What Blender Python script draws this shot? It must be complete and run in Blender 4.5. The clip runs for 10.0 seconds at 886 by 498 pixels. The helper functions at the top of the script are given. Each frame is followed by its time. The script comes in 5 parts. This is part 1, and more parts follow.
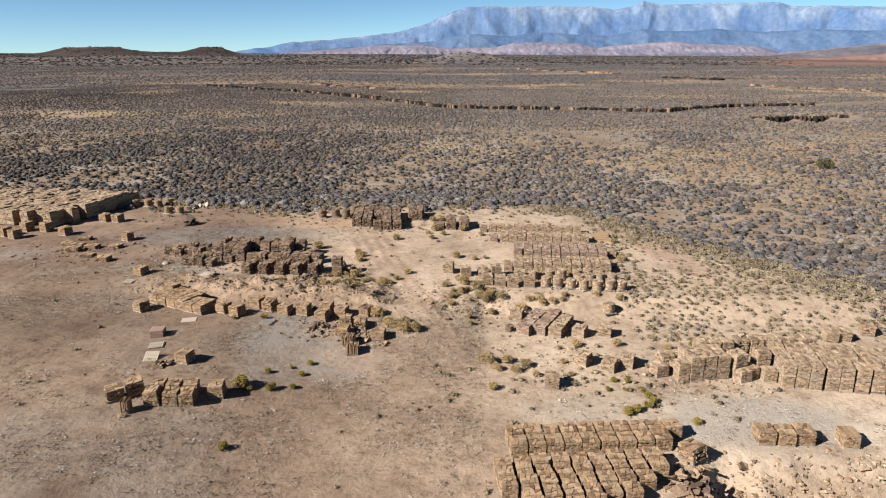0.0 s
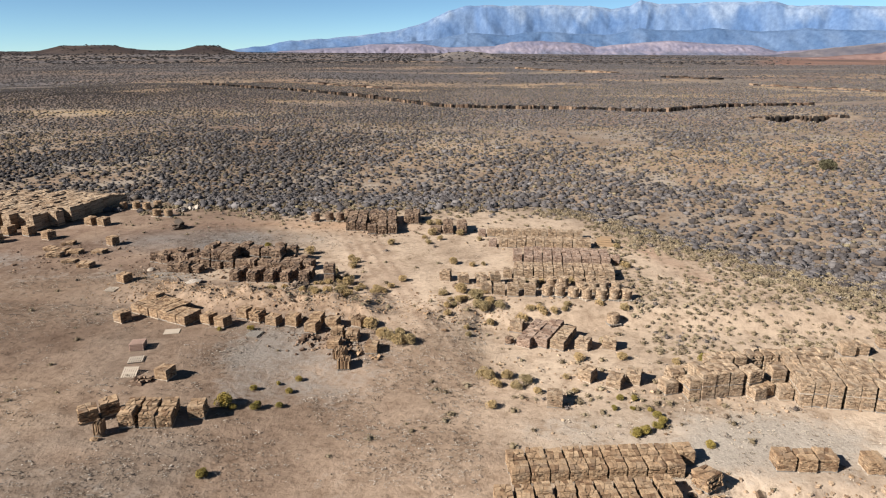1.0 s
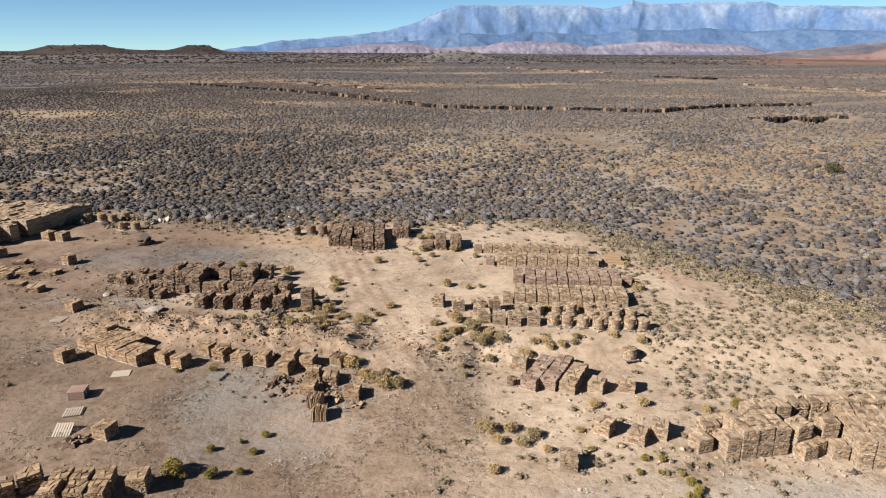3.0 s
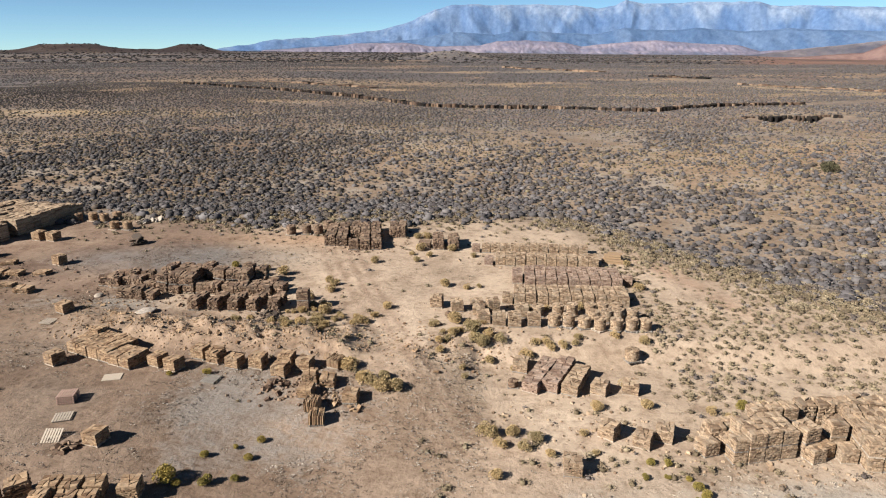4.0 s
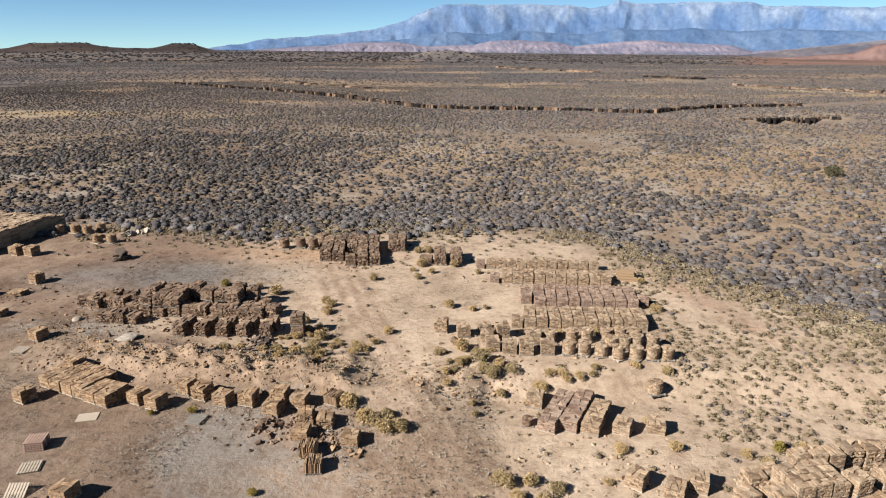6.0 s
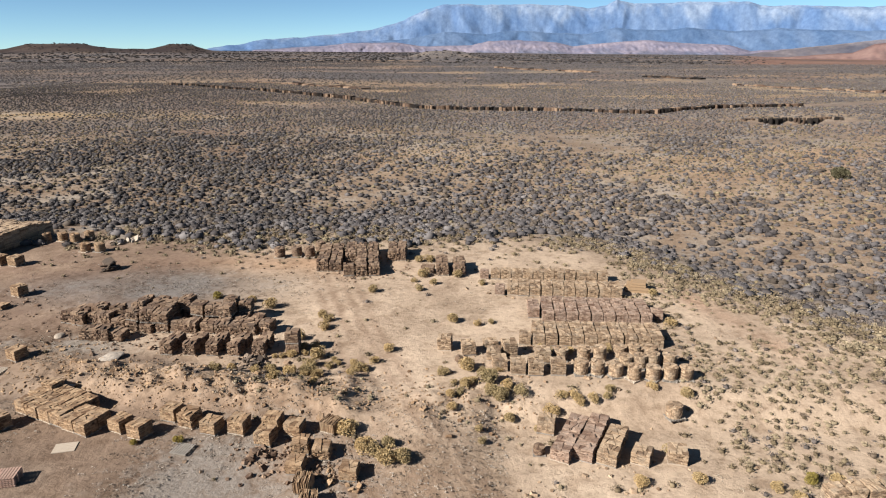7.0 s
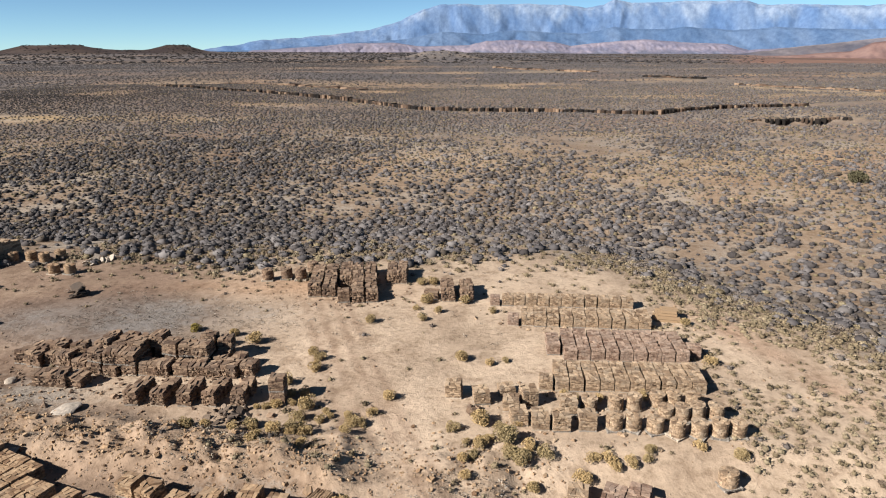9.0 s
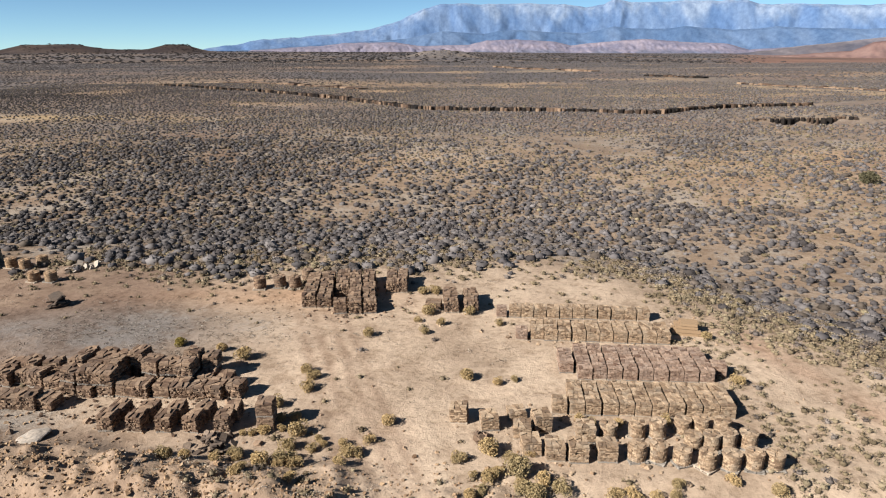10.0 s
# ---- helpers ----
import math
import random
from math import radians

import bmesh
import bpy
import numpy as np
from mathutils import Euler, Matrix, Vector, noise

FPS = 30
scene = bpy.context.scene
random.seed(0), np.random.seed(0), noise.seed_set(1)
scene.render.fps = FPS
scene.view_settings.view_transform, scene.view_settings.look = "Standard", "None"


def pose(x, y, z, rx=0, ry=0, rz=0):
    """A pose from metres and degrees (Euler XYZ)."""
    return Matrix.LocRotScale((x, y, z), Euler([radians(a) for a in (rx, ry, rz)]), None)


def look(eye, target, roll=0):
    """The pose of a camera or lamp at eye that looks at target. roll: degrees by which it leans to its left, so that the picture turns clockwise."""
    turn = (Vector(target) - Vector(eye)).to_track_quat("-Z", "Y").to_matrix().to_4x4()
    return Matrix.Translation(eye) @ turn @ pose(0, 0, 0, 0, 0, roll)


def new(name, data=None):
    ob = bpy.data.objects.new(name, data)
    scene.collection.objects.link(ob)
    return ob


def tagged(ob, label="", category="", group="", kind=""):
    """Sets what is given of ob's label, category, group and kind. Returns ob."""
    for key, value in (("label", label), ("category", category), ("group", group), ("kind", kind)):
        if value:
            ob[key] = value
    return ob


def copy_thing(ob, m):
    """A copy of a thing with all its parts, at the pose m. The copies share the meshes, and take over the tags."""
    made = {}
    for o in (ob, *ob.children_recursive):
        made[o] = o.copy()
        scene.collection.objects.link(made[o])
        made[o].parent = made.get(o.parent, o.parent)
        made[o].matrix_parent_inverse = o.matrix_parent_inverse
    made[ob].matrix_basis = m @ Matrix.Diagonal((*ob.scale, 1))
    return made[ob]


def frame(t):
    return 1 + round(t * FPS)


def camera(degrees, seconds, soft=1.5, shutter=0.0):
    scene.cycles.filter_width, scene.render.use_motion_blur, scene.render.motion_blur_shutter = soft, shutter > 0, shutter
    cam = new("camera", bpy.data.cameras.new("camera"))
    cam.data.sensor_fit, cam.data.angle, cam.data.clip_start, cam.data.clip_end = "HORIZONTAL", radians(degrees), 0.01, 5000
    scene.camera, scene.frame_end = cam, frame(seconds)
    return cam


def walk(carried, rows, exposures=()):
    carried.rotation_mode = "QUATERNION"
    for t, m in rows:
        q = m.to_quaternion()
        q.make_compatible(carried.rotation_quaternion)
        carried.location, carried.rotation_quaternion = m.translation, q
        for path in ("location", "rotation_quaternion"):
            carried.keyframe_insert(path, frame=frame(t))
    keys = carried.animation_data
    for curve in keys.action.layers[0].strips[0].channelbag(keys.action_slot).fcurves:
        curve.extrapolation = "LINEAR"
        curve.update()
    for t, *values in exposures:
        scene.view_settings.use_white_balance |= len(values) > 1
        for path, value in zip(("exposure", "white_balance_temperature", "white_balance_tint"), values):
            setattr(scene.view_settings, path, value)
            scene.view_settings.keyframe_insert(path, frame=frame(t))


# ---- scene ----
cam = camera(69.0, 10.0, soft=1.1)
PATH = [
    (0, (2.387, -0.331, 22.916), (2.239, 1.574, 22.325), -0.6),
    (0.5, (2.337, 0.933, 22.855), (2.19, 2.838, 22.263), -0.5),
    (1, (2.269, 2.665, 22.822), (2.128, 4.57, 22.228), -0.5),
    (1.5, (2.173, 4.793, 22.798), (2.038, 6.698, 22.203), -0.6),
    (2, (2.047, 7.02, 22.778), (1.919, 8.925, 22.183), -0.6),
    (2.5, (1.909, 9.088, 22.731), (1.785, 10.994, 22.137), -0.5),
    (2.7, (1.84, 9.8, 22.7), (1.718, 11.706, 22.106), -0.5),
    (3.8, (1.40, 11.1, 22.31), (1.297, 13.006, 21.714), -0.4),
    (4, (1.292, 11.412, 22.308), (1.192, 13.318, 21.712), -0.4),
    (4.5, (1.014, 12.204, 22.412), (0.921, 14.11, 21.816), -0.3),
    (5, (0.724, 13.236, 22.608), (0.636, 15.143, 22.011), -0.3),
    (5.5, (0.381, 14.445, 22.739), (0.298, 16.352, 22.141), -0.3),
    (7, (-0.454, 19.03, 22.85), (-0.529, 20.937, 22.253), -0.4),
    (7.5, (-0.707, 20.811, 22.851), (-0.781, 22.718, 22.253), -0.5),
    (8, (-0.937, 22.607, 22.872), (-1.009, 24.515, 22.275), -0.5),
    (8.5, (-1.18, 24.465, 22.908), (-1.251, 26.372, 22.31), -0.6),
    (9, (-1.406, 26.387, 22.881), (-1.476, 28.294, 22.284), -0.6),
    (9.5, (-1.605, 28.376, 22.777), (-1.675, 30.283, 22.18), -0.6),
    (10, (-1.81, 30.34, 22.381), (-1.88, 32.247, 21.783), -0.6),
]
walk(cam, [(t, look(eye, target, roll)) for t, eye, target, roll in PATH])

# ---- light ----
SUN_TO = Vector((-0.70, -0.44, 0.56)).normalized()
world = bpy.data.worlds.new("world")
scene.world = world
world.use_nodes = True
wn = world.node_tree
sky = wn.nodes.new("ShaderNodeTexSky")
sky.sky_type = "NISHITA"
sky.sun_disc = False
sky.sun_elevation = math.asin(SUN_TO.z)
sky.sun_rotation = math.atan2(SUN_TO.x, SUN_TO.y)
sky.altitude = 1000
sky.air_density, sky.dust_density, sky.ozone_density = 0.5, 0.0, 1.0
wn.nodes["Background"].inputs["Strength"].default_value = 0.05
clear = wn.nodes.new("ShaderNodeMix")
clear.data_type, clear.blend_type = "RGBA", "MULTIPLY"
clear.inputs[0].default_value = 1.0
clear.inputs[7].default_value = (0.68, 0.86, 0.90, 1)
wn.links.new(sky.outputs[0], clear.inputs[6])
wn.links.new(clear.outputs[2], wn.nodes["Background"].inputs["Color"])
sun = new("sun", bpy.data.lights.new("sun", "SUN"))
sun.data.energy, sun.data.angle, sun.data.color = 5.0, radians(0.53), (1.0, 0.975, 0.94)
sun.matrix_world = look(SUN_TO * 300, (0, 0, 0))
scene.view_settings.exposure = 1.37


# ---- materials ----
def node(nt, kind, **values):
    n = nt.nodes.new(kind)
    for key, value in values.items():
        n.inputs[key].default_value = value
    return n


def base_material(name, rough=0.9, spec=0.2):
    m = bpy.data.materials.new(name)
    m.use_nodes = True
    nt = m.node_tree
    b = nt.nodes["Principled BSDF"]
    b.inputs["Roughness"].default_value = rough
    b.inputs["Specular IOR Level"].default_value = spec
    return m, nt, b


def ramp(nt, stops):
    r = nt.nodes.new("ShaderNodeValToRGB")
    el = r.color_ramp.elements
    while len(el) < len(stops):
        el.new(0.5)
    for e, (p, c) in zip(el, stops):
        e.position = p
        e.color = (*c, 1)
    return r


def mixed(nt, kind, fac, a, b):
    """A colour mix; fac, a and b are sockets or values."""
    n = nt.nodes.new("ShaderNodeMix")
    n.data_type, n.blend_type = "RGBA", kind
    for sock, v in ((n.inputs[0], fac), (n.inputs[6], a), (n.inputs[7], b)):
        if isinstance(v, bpy.types.NodeSocket):
            nt.links.new(v, sock)
        else:
            sock.default_value = v if sock.type == "VALUE" else (*v, 1)
    return n.outputs[2]


def coords(nt, where="Object"):
    return nt.nodes.new("ShaderNodeTexCoord").outputs[where]


def noise_of(nt, co, scale, detail=4, rough=0.6):
    n = node(nt, "ShaderNodeTexNoise", Scale=scale, Detail=detail, Roughness=rough)
    nt.links.new(co, n.inputs["Vector"])
    return n.outputs["Fac"]


def bumped(nt, b, height, strength, distance):
    n = node(nt, "ShaderNodeBump", Strength=strength, Distance=distance)
    nt.links.new(height, n.inputs["Height"])
    nt.links.new(n.outputs[0], b.inputs["Normal"])


def stone(name, dark, mid, light, lichen=(0.30, 0.27, 0.22)):
    """Split sandstone: each block its own tone, with bedding streaks, grain and grey weathering."""
    m, nt, b = base_material(name, 0.92, 0.15)
    geo = nt.nodes.new("ShaderNodeNewGeometry")
    info = nt.nodes.new("ShaderNodeObjectInfo")
    add = nt.nodes.new("ShaderNodeMath")
    add.operation = "ADD"
    nt.links.new(geo.outputs["Random Per Island"], add.inputs[0])
    nt.links.new(info.outputs["Random"], add.inputs[1])
    fr = nt.nodes.new("ShaderNodeMath")
    fr.operation = "FRACT"
    nt.links.new(add.outputs[0], fr.inputs[0])
    tone = ramp(nt, [(0.0, dark), (0.45, mid), (0.8, light), (1.0, mid)])
    nt.links.new(fr.outputs[0], tone.inputs[0])
    pos = geo.outputs["Position"]
    grain = noise_of(nt, pos, 9, 6, 0.7)
    g = ramp(nt, [(0.28, (0.5, 0.48, 0.46)), (0.5, (1.0, 0.98, 0.95)), (0.72, (1.35, 1.3, 1.25))])
    nt.links.new(grain, g.inputs[0])
    col = mixed(nt, "MULTIPLY", 0.9, tone.outputs[0], g.outputs[0])
    cell = node(nt, "ShaderNodeTexVoronoi", Scale=6.5, Randomness=1.0)
    nt.links.new(pos, cell.inputs["Vector"])
    piece = ramp(nt, [(0.0, (0.62, 0.60, 0.58)), (0.5, (1.0, 0.99, 0.97)), (1.0, (1.30, 1.27, 1.22))])
    one = nt.nodes.new("ShaderNodeSeparateColor")
    nt.links.new(cell.outputs["Color"], one.inputs[0])
    nt.links.new(one.outputs[0], piece.inputs[0])
    col = mixed(nt, "MULTIPLY", 0.5, col, piece.outputs[0])
    stain = noise_of(nt, pos, 1.3, 5, 0.65)
    s = ramp(nt, [(0.48, (0, 0, 0)), (0.68, (1, 1, 1))])
    nt.links.new(stain, s.inputs[0])
    f = nt.nodes.new("ShaderNodeMath")
    f.operation = "MULTIPLY"
    f.inputs[1].default_value = 0.55
    nt.links.new(s.outputs[0], f.inputs[0])
    col = mixed(nt, "MIX", f.outputs[0], col, lichen)
    nt.links.new(col, b.inputs["Base Color"])
    bumped(nt, b, grain, 0.7, 0.03)
    return m


STONE = {
    "ochre": stone("stone_ochre", (0.104, 0.0603, 0.0347), (0.217, 0.141, 0.0839), (0.295, 0.205, 0.127), (0.214, 0.159, 0.109)),
    "grey": stone("stone_grey", (0.113, 0.0738, 0.0476), (0.233, 0.162, 0.105), (0.322, 0.239, 0.162), (0.226, 0.182, 0.135)),
    "pink": stone("stone_pink", (0.106, 0.0628, 0.044), (0.201, 0.138, 0.102), (0.282, 0.204, 0.154), (0.214, 0.163, 0.129)),
    "brown": stone("stone_brown", (0.0597, 0.0364, 0.0251), (0.145, 0.0952, 0.0647), (0.226, 0.157, 0.106), (0.138, 0.104, 0.0785)),
    "pale": stone("stone_pale", (0.214, 0.176, 0.142), (0.276, 0.232, 0.188), (0.314, 0.27, 0.226), (0.251, 0.226, 0.201)),
    # Desert varnish, darkened further so the undercut's shade sits in the colour.
    "shaded_varnish": stone("stone_shaded_varnish", (0.0101, 0.00816, 0.00691), (0.0163, 0.0126, 0.0106), (0.106, 0.0691, 0.0471), (0.0189, 0.0157, 0.0138)),
    "dark": stone("stone_dark", (0.0377, 0.0282, 0.0226), (0.0816, 0.0597, 0.0452), (0.15, 0.113, 0.0848), (0.0944, 0.0754, 0.0628)),
}


def wood_material(name, a, c):
    m, nt, b = base_material(name, 0.8, 0.2)
    info = nt.nodes.new("ShaderNodeObjectInfo")
    geo = nt.nodes.new("ShaderNodeNewGeometry")
    co = nt.nodes.new("ShaderNodeMapping")
    co.inputs["Scale"].default_value = (2, 30, 30)
    nt.links.new(coords(nt), co.inputs["Vector"])
    n = noise_of(nt, co.outputs[0], 1.5, 5, 0.6)
    r = ramp(nt, [(0.3, a), (0.7, c)])
    nt.links.new(n, r.inputs[0])
    v = ramp(nt, [(0, (0.7, 0.7, 0.7)), (1, (1.15, 1.15, 1.15))])
    nt.links.new(geo.outputs["Random Per Island"], v.inputs[0])
    nt.links.new(mixed(nt, "MULTIPLY", 1.0, r.outputs[0], v.outputs[0]), b.inputs["Base Color"])
    bumped(nt, b, n, 0.4, 0.01)
    return m


WOOD_GREY = wood_material("wood_grey", (0.163, 0.138, 0.113), (0.264, 0.232, 0.194))
WOOD_PALE = wood_material("wood_pale", (0.264, 0.207, 0.15), (0.377, 0.314, 0.245))
WOOD_GOLD = wood_material("wood_gold", (0.188, 0.119, 0.0659), (0.289, 0.194, 0.113))
WOOD_RED = wood_material("wood_red", (0.238, 0.145, 0.106), (0.346, 0.238, 0.182))


def plant_material(name):
    """Foliage whose colour, plant by plant, is stored on its points."""
    m, nt, b = base_material(name, 0.85, 0.1)
    at = nt.nodes.new("ShaderNodeAttribute")
    at.attribute_name = "tint"
    geo = nt.nodes.new("ShaderNodeNewGeometry")
    v = ramp(nt, [(0, (0.82, 0.82, 0.82)), (1, (1.18, 1.18, 1.18))])
    nt.links.new(geo.outputs["Random Per Island"], v.inputs[0])
    nt.links.new(mixed(nt, "MULTIPLY", 1.0, at.outputs["Color"], v.outputs[0]), b.inputs["Base Color"])
    return m


PLANT = plant_material("plant")


def foliage(name, a, c):
    m, nt, b = base_material(name, 0.85, 0.1)
    geo = nt.nodes.new("ShaderNodeNewGeometry")
    info = nt.nodes.new("ShaderNodeObjectInfo")
    r = ramp(nt, [(0, a), (1, c)])
    nt.links.new(geo.outputs["Random Per Island"], r.inputs[0])
    v = ramp(nt, [(0, (0.75, 0.78, 0.8)), (1, (1.2, 1.15, 1.1))])
    nt.links.new(info.outputs["Random"], v.inputs[0])
    nt.links.new(mixed(nt, "MULTIPLY", 1.0, r.outputs[0], v.outputs[0]), b.inputs["Base Color"])
    return m


GOLD_LEAF = foliage("golden_leaf", (0.138, 0.104, 0.0251), (0.264, 0.201, 0.0566))
OLIVE_LEAF = foliage("olive_leaf", (0.23, 0.162, 0.076), (0.36, 0.262, 0.135))
DARK_LEAF = foliage("dark_leaf", (0.045, 0.042, 0.025), (0.095, 0.085, 0.05))
STEM = foliage("stem", (0.0502, 0.0377, 0.0251), (0.101, 0.0754, 0.0566))


def ground_material():
    m, nt, b = base_material("desert_soil", 0.95, 0.1)
    at = nt.nodes.new("ShaderNodeAttribute")
    at.attribute_name = "soil"
    cv = nt.nodes.new("ShaderNodeAttribute")
    cv.attribute_name = "cover"
    sep = nt.nodes.new("ShaderNodeSeparateColor")
    nt.links.new(cv.outputs["Color"], sep.inputs[0])
    pos = coords(nt)
    big = noise_of(nt, pos, 0.11, 6, 0.65)
    r1 = ramp(nt, [(0.3, (0.70, 0.66, 0.63)), (0.7, (1.2, 1.19, 1.17))])
    nt.links.new(big, r1.inputs[0])
    col = mixed(nt, "MULTIPLY", 1.0, at.outputs["Color"], r1.outputs[0])
    fine = noise_of(nt, pos, 2.2, 8, 0.75)
    r2 = ramp(nt, [(0.28, (0.62, 0.59, 0.56)), (0.47, (0.98, 0.97, 0.96)), (0.75, (1.2, 1.18, 1.16))])
    nt.links.new(fine, r2.inputs[0])
    col = mixed(nt, "MULTIPLY", 0.8, col, r2.outputs[0])
    # gravel and small litter
    vo = node(nt, "ShaderNodeTexVoronoi", Scale=3.5, Randomness=1.0)
    nt.links.new(pos, vo.inputs["Vector"])
    r3 = ramp(nt, [(0.07, (0.45, 0.42, 0.40)), (0.16, (1, 1, 1))])
    nt.links.new(vo.outputs["Distance"], r3.inputs[0])
    col = mixed(nt, "MULTIPLY", 0.55, col, r3.outputs[0])
    mid = noise_of(nt, pos, 0.55, 7, 0.7)
    r6 = ramp(nt, [(0.36, (0.74, 0.70, 0.67)), (0.50, (1, 1, 1)), (0.66, (1.12, 1.12, 1.12))])
    nt.links.new(mid, r6.inputs[0])
    col = mixed(nt, "MULTIPLY", 0.85, col, r6.outputs[0])
    # straw-grey dead grass, thick where the cover is
    gr = noise_of(nt, pos, 1.1, 9, 0.8)
    thr = nt.nodes.new("ShaderNodeMath")
    thr.operation = "ADD"
    nt.links.new(gr, thr.inputs[0])
    nt.links.new(sep.outputs[0], thr.inputs[1])
    r4 = ramp(nt, [(0.78, (0, 0, 0)), (1.02, (1, 1, 1))])
    nt.links.new(thr.outputs[0], r4.inputs[0])
    gcol = ramp(nt, [(0.35, (0.163, 0.135, 0.106)), (0.65, (0.326, 0.282, 0.232))])
    nt.links.new(noise_of(nt, pos, 6, 6, 0.8), gcol.inputs[0])
    ash = ramp(nt, [(0.35, (0.0976, 0.0832, 0.0734)), (0.65, (0.188, 0.17, 0.154))])
    nt.links.new(noise_of(nt, pos, 5, 6, 0.8), ash.inputs[0])
    grass = mixed(nt, "MIX", sep.outputs[2], gcol.outputs[0], ash.outputs[0])
    gf = nt.nodes.new("ShaderNodeMath")
    gf.operation = "MULTIPLY"
    gf.inputs[1].default_value = 0.75
    nt.links.new(r4.outputs[0], gf.inputs[0])
    col = mixed(nt, "MIX", gf.outputs[0], col, grass)
    # far brush, too small to stand as plants of its own
    br = node(nt, "ShaderNodeTexVoronoi", Scale=0.36, Randomness=1.0)
    nt.links.new(pos, br.inputs["Vector"])
    r5 = ramp(nt, [(0.55, (1, 1, 1)), (0.85, (0.25, 0.25, 0.25))])
    nt.links.new(br.outputs["Distance"], r5.inputs[0])
    bf = nt.nodes.new("ShaderNodeMath")
    bf.operation = "MULTIPLY"
    nt.links.new(r5.outputs[0], bf.inputs[0])
    nt.links.new(sep.outputs[1], bf.inputs[1])
    bcol = ramp(nt, [(0.0, (0.0471, 0.0414, 0.0414)), (1.0, (0.106, 0.0944, 0.0912))])
    nt.links.new(br.outputs["Color"], bcol.inputs[0])
    col = mixed(nt, "MIX", bf.outputs[0], col, bcol.outputs[0])
    nt.links.new(col, b.inputs["Base Color"])
    hm = nt.nodes.new("ShaderNodeMath")
    hm.operation = "MULTIPLY_ADD"
    hm.inputs[1].default_value = 3.0
    nt.links.new(mid, hm.inputs[0])
    nt.links.new(fine, hm.inputs[2])
    bumped(nt, b, hm.outputs[0], 0.55, 0.10)
    return m


GROUND = ground_material()


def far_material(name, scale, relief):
    """Rock of far ranges: the colours of the beds, with the haze of distance painted in, are stored on the points,
    broken by grain.
    """
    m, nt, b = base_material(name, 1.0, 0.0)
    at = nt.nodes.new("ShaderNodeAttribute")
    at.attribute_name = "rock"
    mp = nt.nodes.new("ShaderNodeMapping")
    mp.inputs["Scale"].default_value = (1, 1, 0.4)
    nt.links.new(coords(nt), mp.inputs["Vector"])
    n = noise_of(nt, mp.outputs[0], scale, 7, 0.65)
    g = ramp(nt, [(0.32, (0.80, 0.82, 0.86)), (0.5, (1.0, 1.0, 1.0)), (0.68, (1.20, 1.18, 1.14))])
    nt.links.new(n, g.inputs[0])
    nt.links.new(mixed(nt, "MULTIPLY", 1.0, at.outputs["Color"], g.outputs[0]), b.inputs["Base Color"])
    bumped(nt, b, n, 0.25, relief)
    return m


# ---- building helpers ----
def mesh_of(name, verts, faces, material, smooth=False):
    me = bpy.data.meshes.new(name)
    me.from_pydata([tuple(v) for v in verts], [], faces)
    me.materials.append(material)
    if smooth:
        me.polygons.foreach_set("use_smooth", [True] * len(me.polygons))
    me.update()
    return me


def child(name, me, parent, label="", m=None, kind=""):
    ob = new(name, me)
    ob.parent = parent
    if m is not None:
        ob.matrix_basis = m
    return tagged(ob, label=label, kind=kind)


def big_mesh(name, verts, polys, sides, material):
    """A mesh from arrays; every face has the same number of sides."""
    me = bpy.data.meshes.new(name)
    nv, nf = len(verts), len(polys)
    me.vertices.add(nv)
    me.vertices.foreach_set("co", np.asarray(verts, np.float32).ravel())
    me.loops.add(nf * sides)
    me.loops.foreach_set("vertex_index", np.asarray(polys, np.int32).ravel())
    me.polygons.add(nf)
    me.polygons.foreach_set("loop_start", np.arange(0, nf * sides, sides, dtype=np.int32))
    me.materials.append(material)
    me.update(calc_edges=True)
    return me


def paint(me, name, rgb):
    at = me.attributes.new(name, "FLOAT_COLOR", "POINT")
    rgba = np.ones((len(rgb), 4), np.float32)
    rgba[:, :3] = rgb
    at.data.foreach_set("color", rgba.ravel())


class Soup:
    """Collects prisms and faces for one mesh."""

    def __init__(self):
        self.v, self.f = [], []

    def prism(self, ring, low, high, m=None, lean=0.0):
        """An upright block over a ring of (x, y); low and high may vary point by point."""
        n, k = len(ring), len(self.v)
        lows = low if isinstance(low, (list, tuple)) else [low] * n
        highs = high if isinstance(high, (list, tuple)) else [high] * n
        pts = [Vector((x, y, z)) for (x, y), z in zip(ring, lows)]
        pts += [Vector((x * (1 - lean), y * (1 - lean), z)) for (x, y), z in zip(ring, highs)]
        self.v += [m @ p for p in pts] if m is not None else pts
        self.f.append(tuple(range(k + n - 1, k - 1, -1)))
        self.f.append(tuple(range(k + n, k + 2 * n)))
        for i in range(n):
            j = (i + 1) % n
            self.f.append((k + i, k + j, k + n + j, k + n + i))

    def box(self, x0, y0, z0, x1, y1, z1, m=None):
        self.prism([(x0, y0), (x1, y0), (x1, y1), (x0, y1)], z0, z1, m)

    def mesh(self, name, material):
        return mesh_of(name, self.v, self.f, material)


# ---- the lie of the land ----
def ramp01(a, b, v):
    v = np.clip((np.asarray(v, float) - a) / (b - a), 0, 1)
    return v * v * (3 - 2 * v)


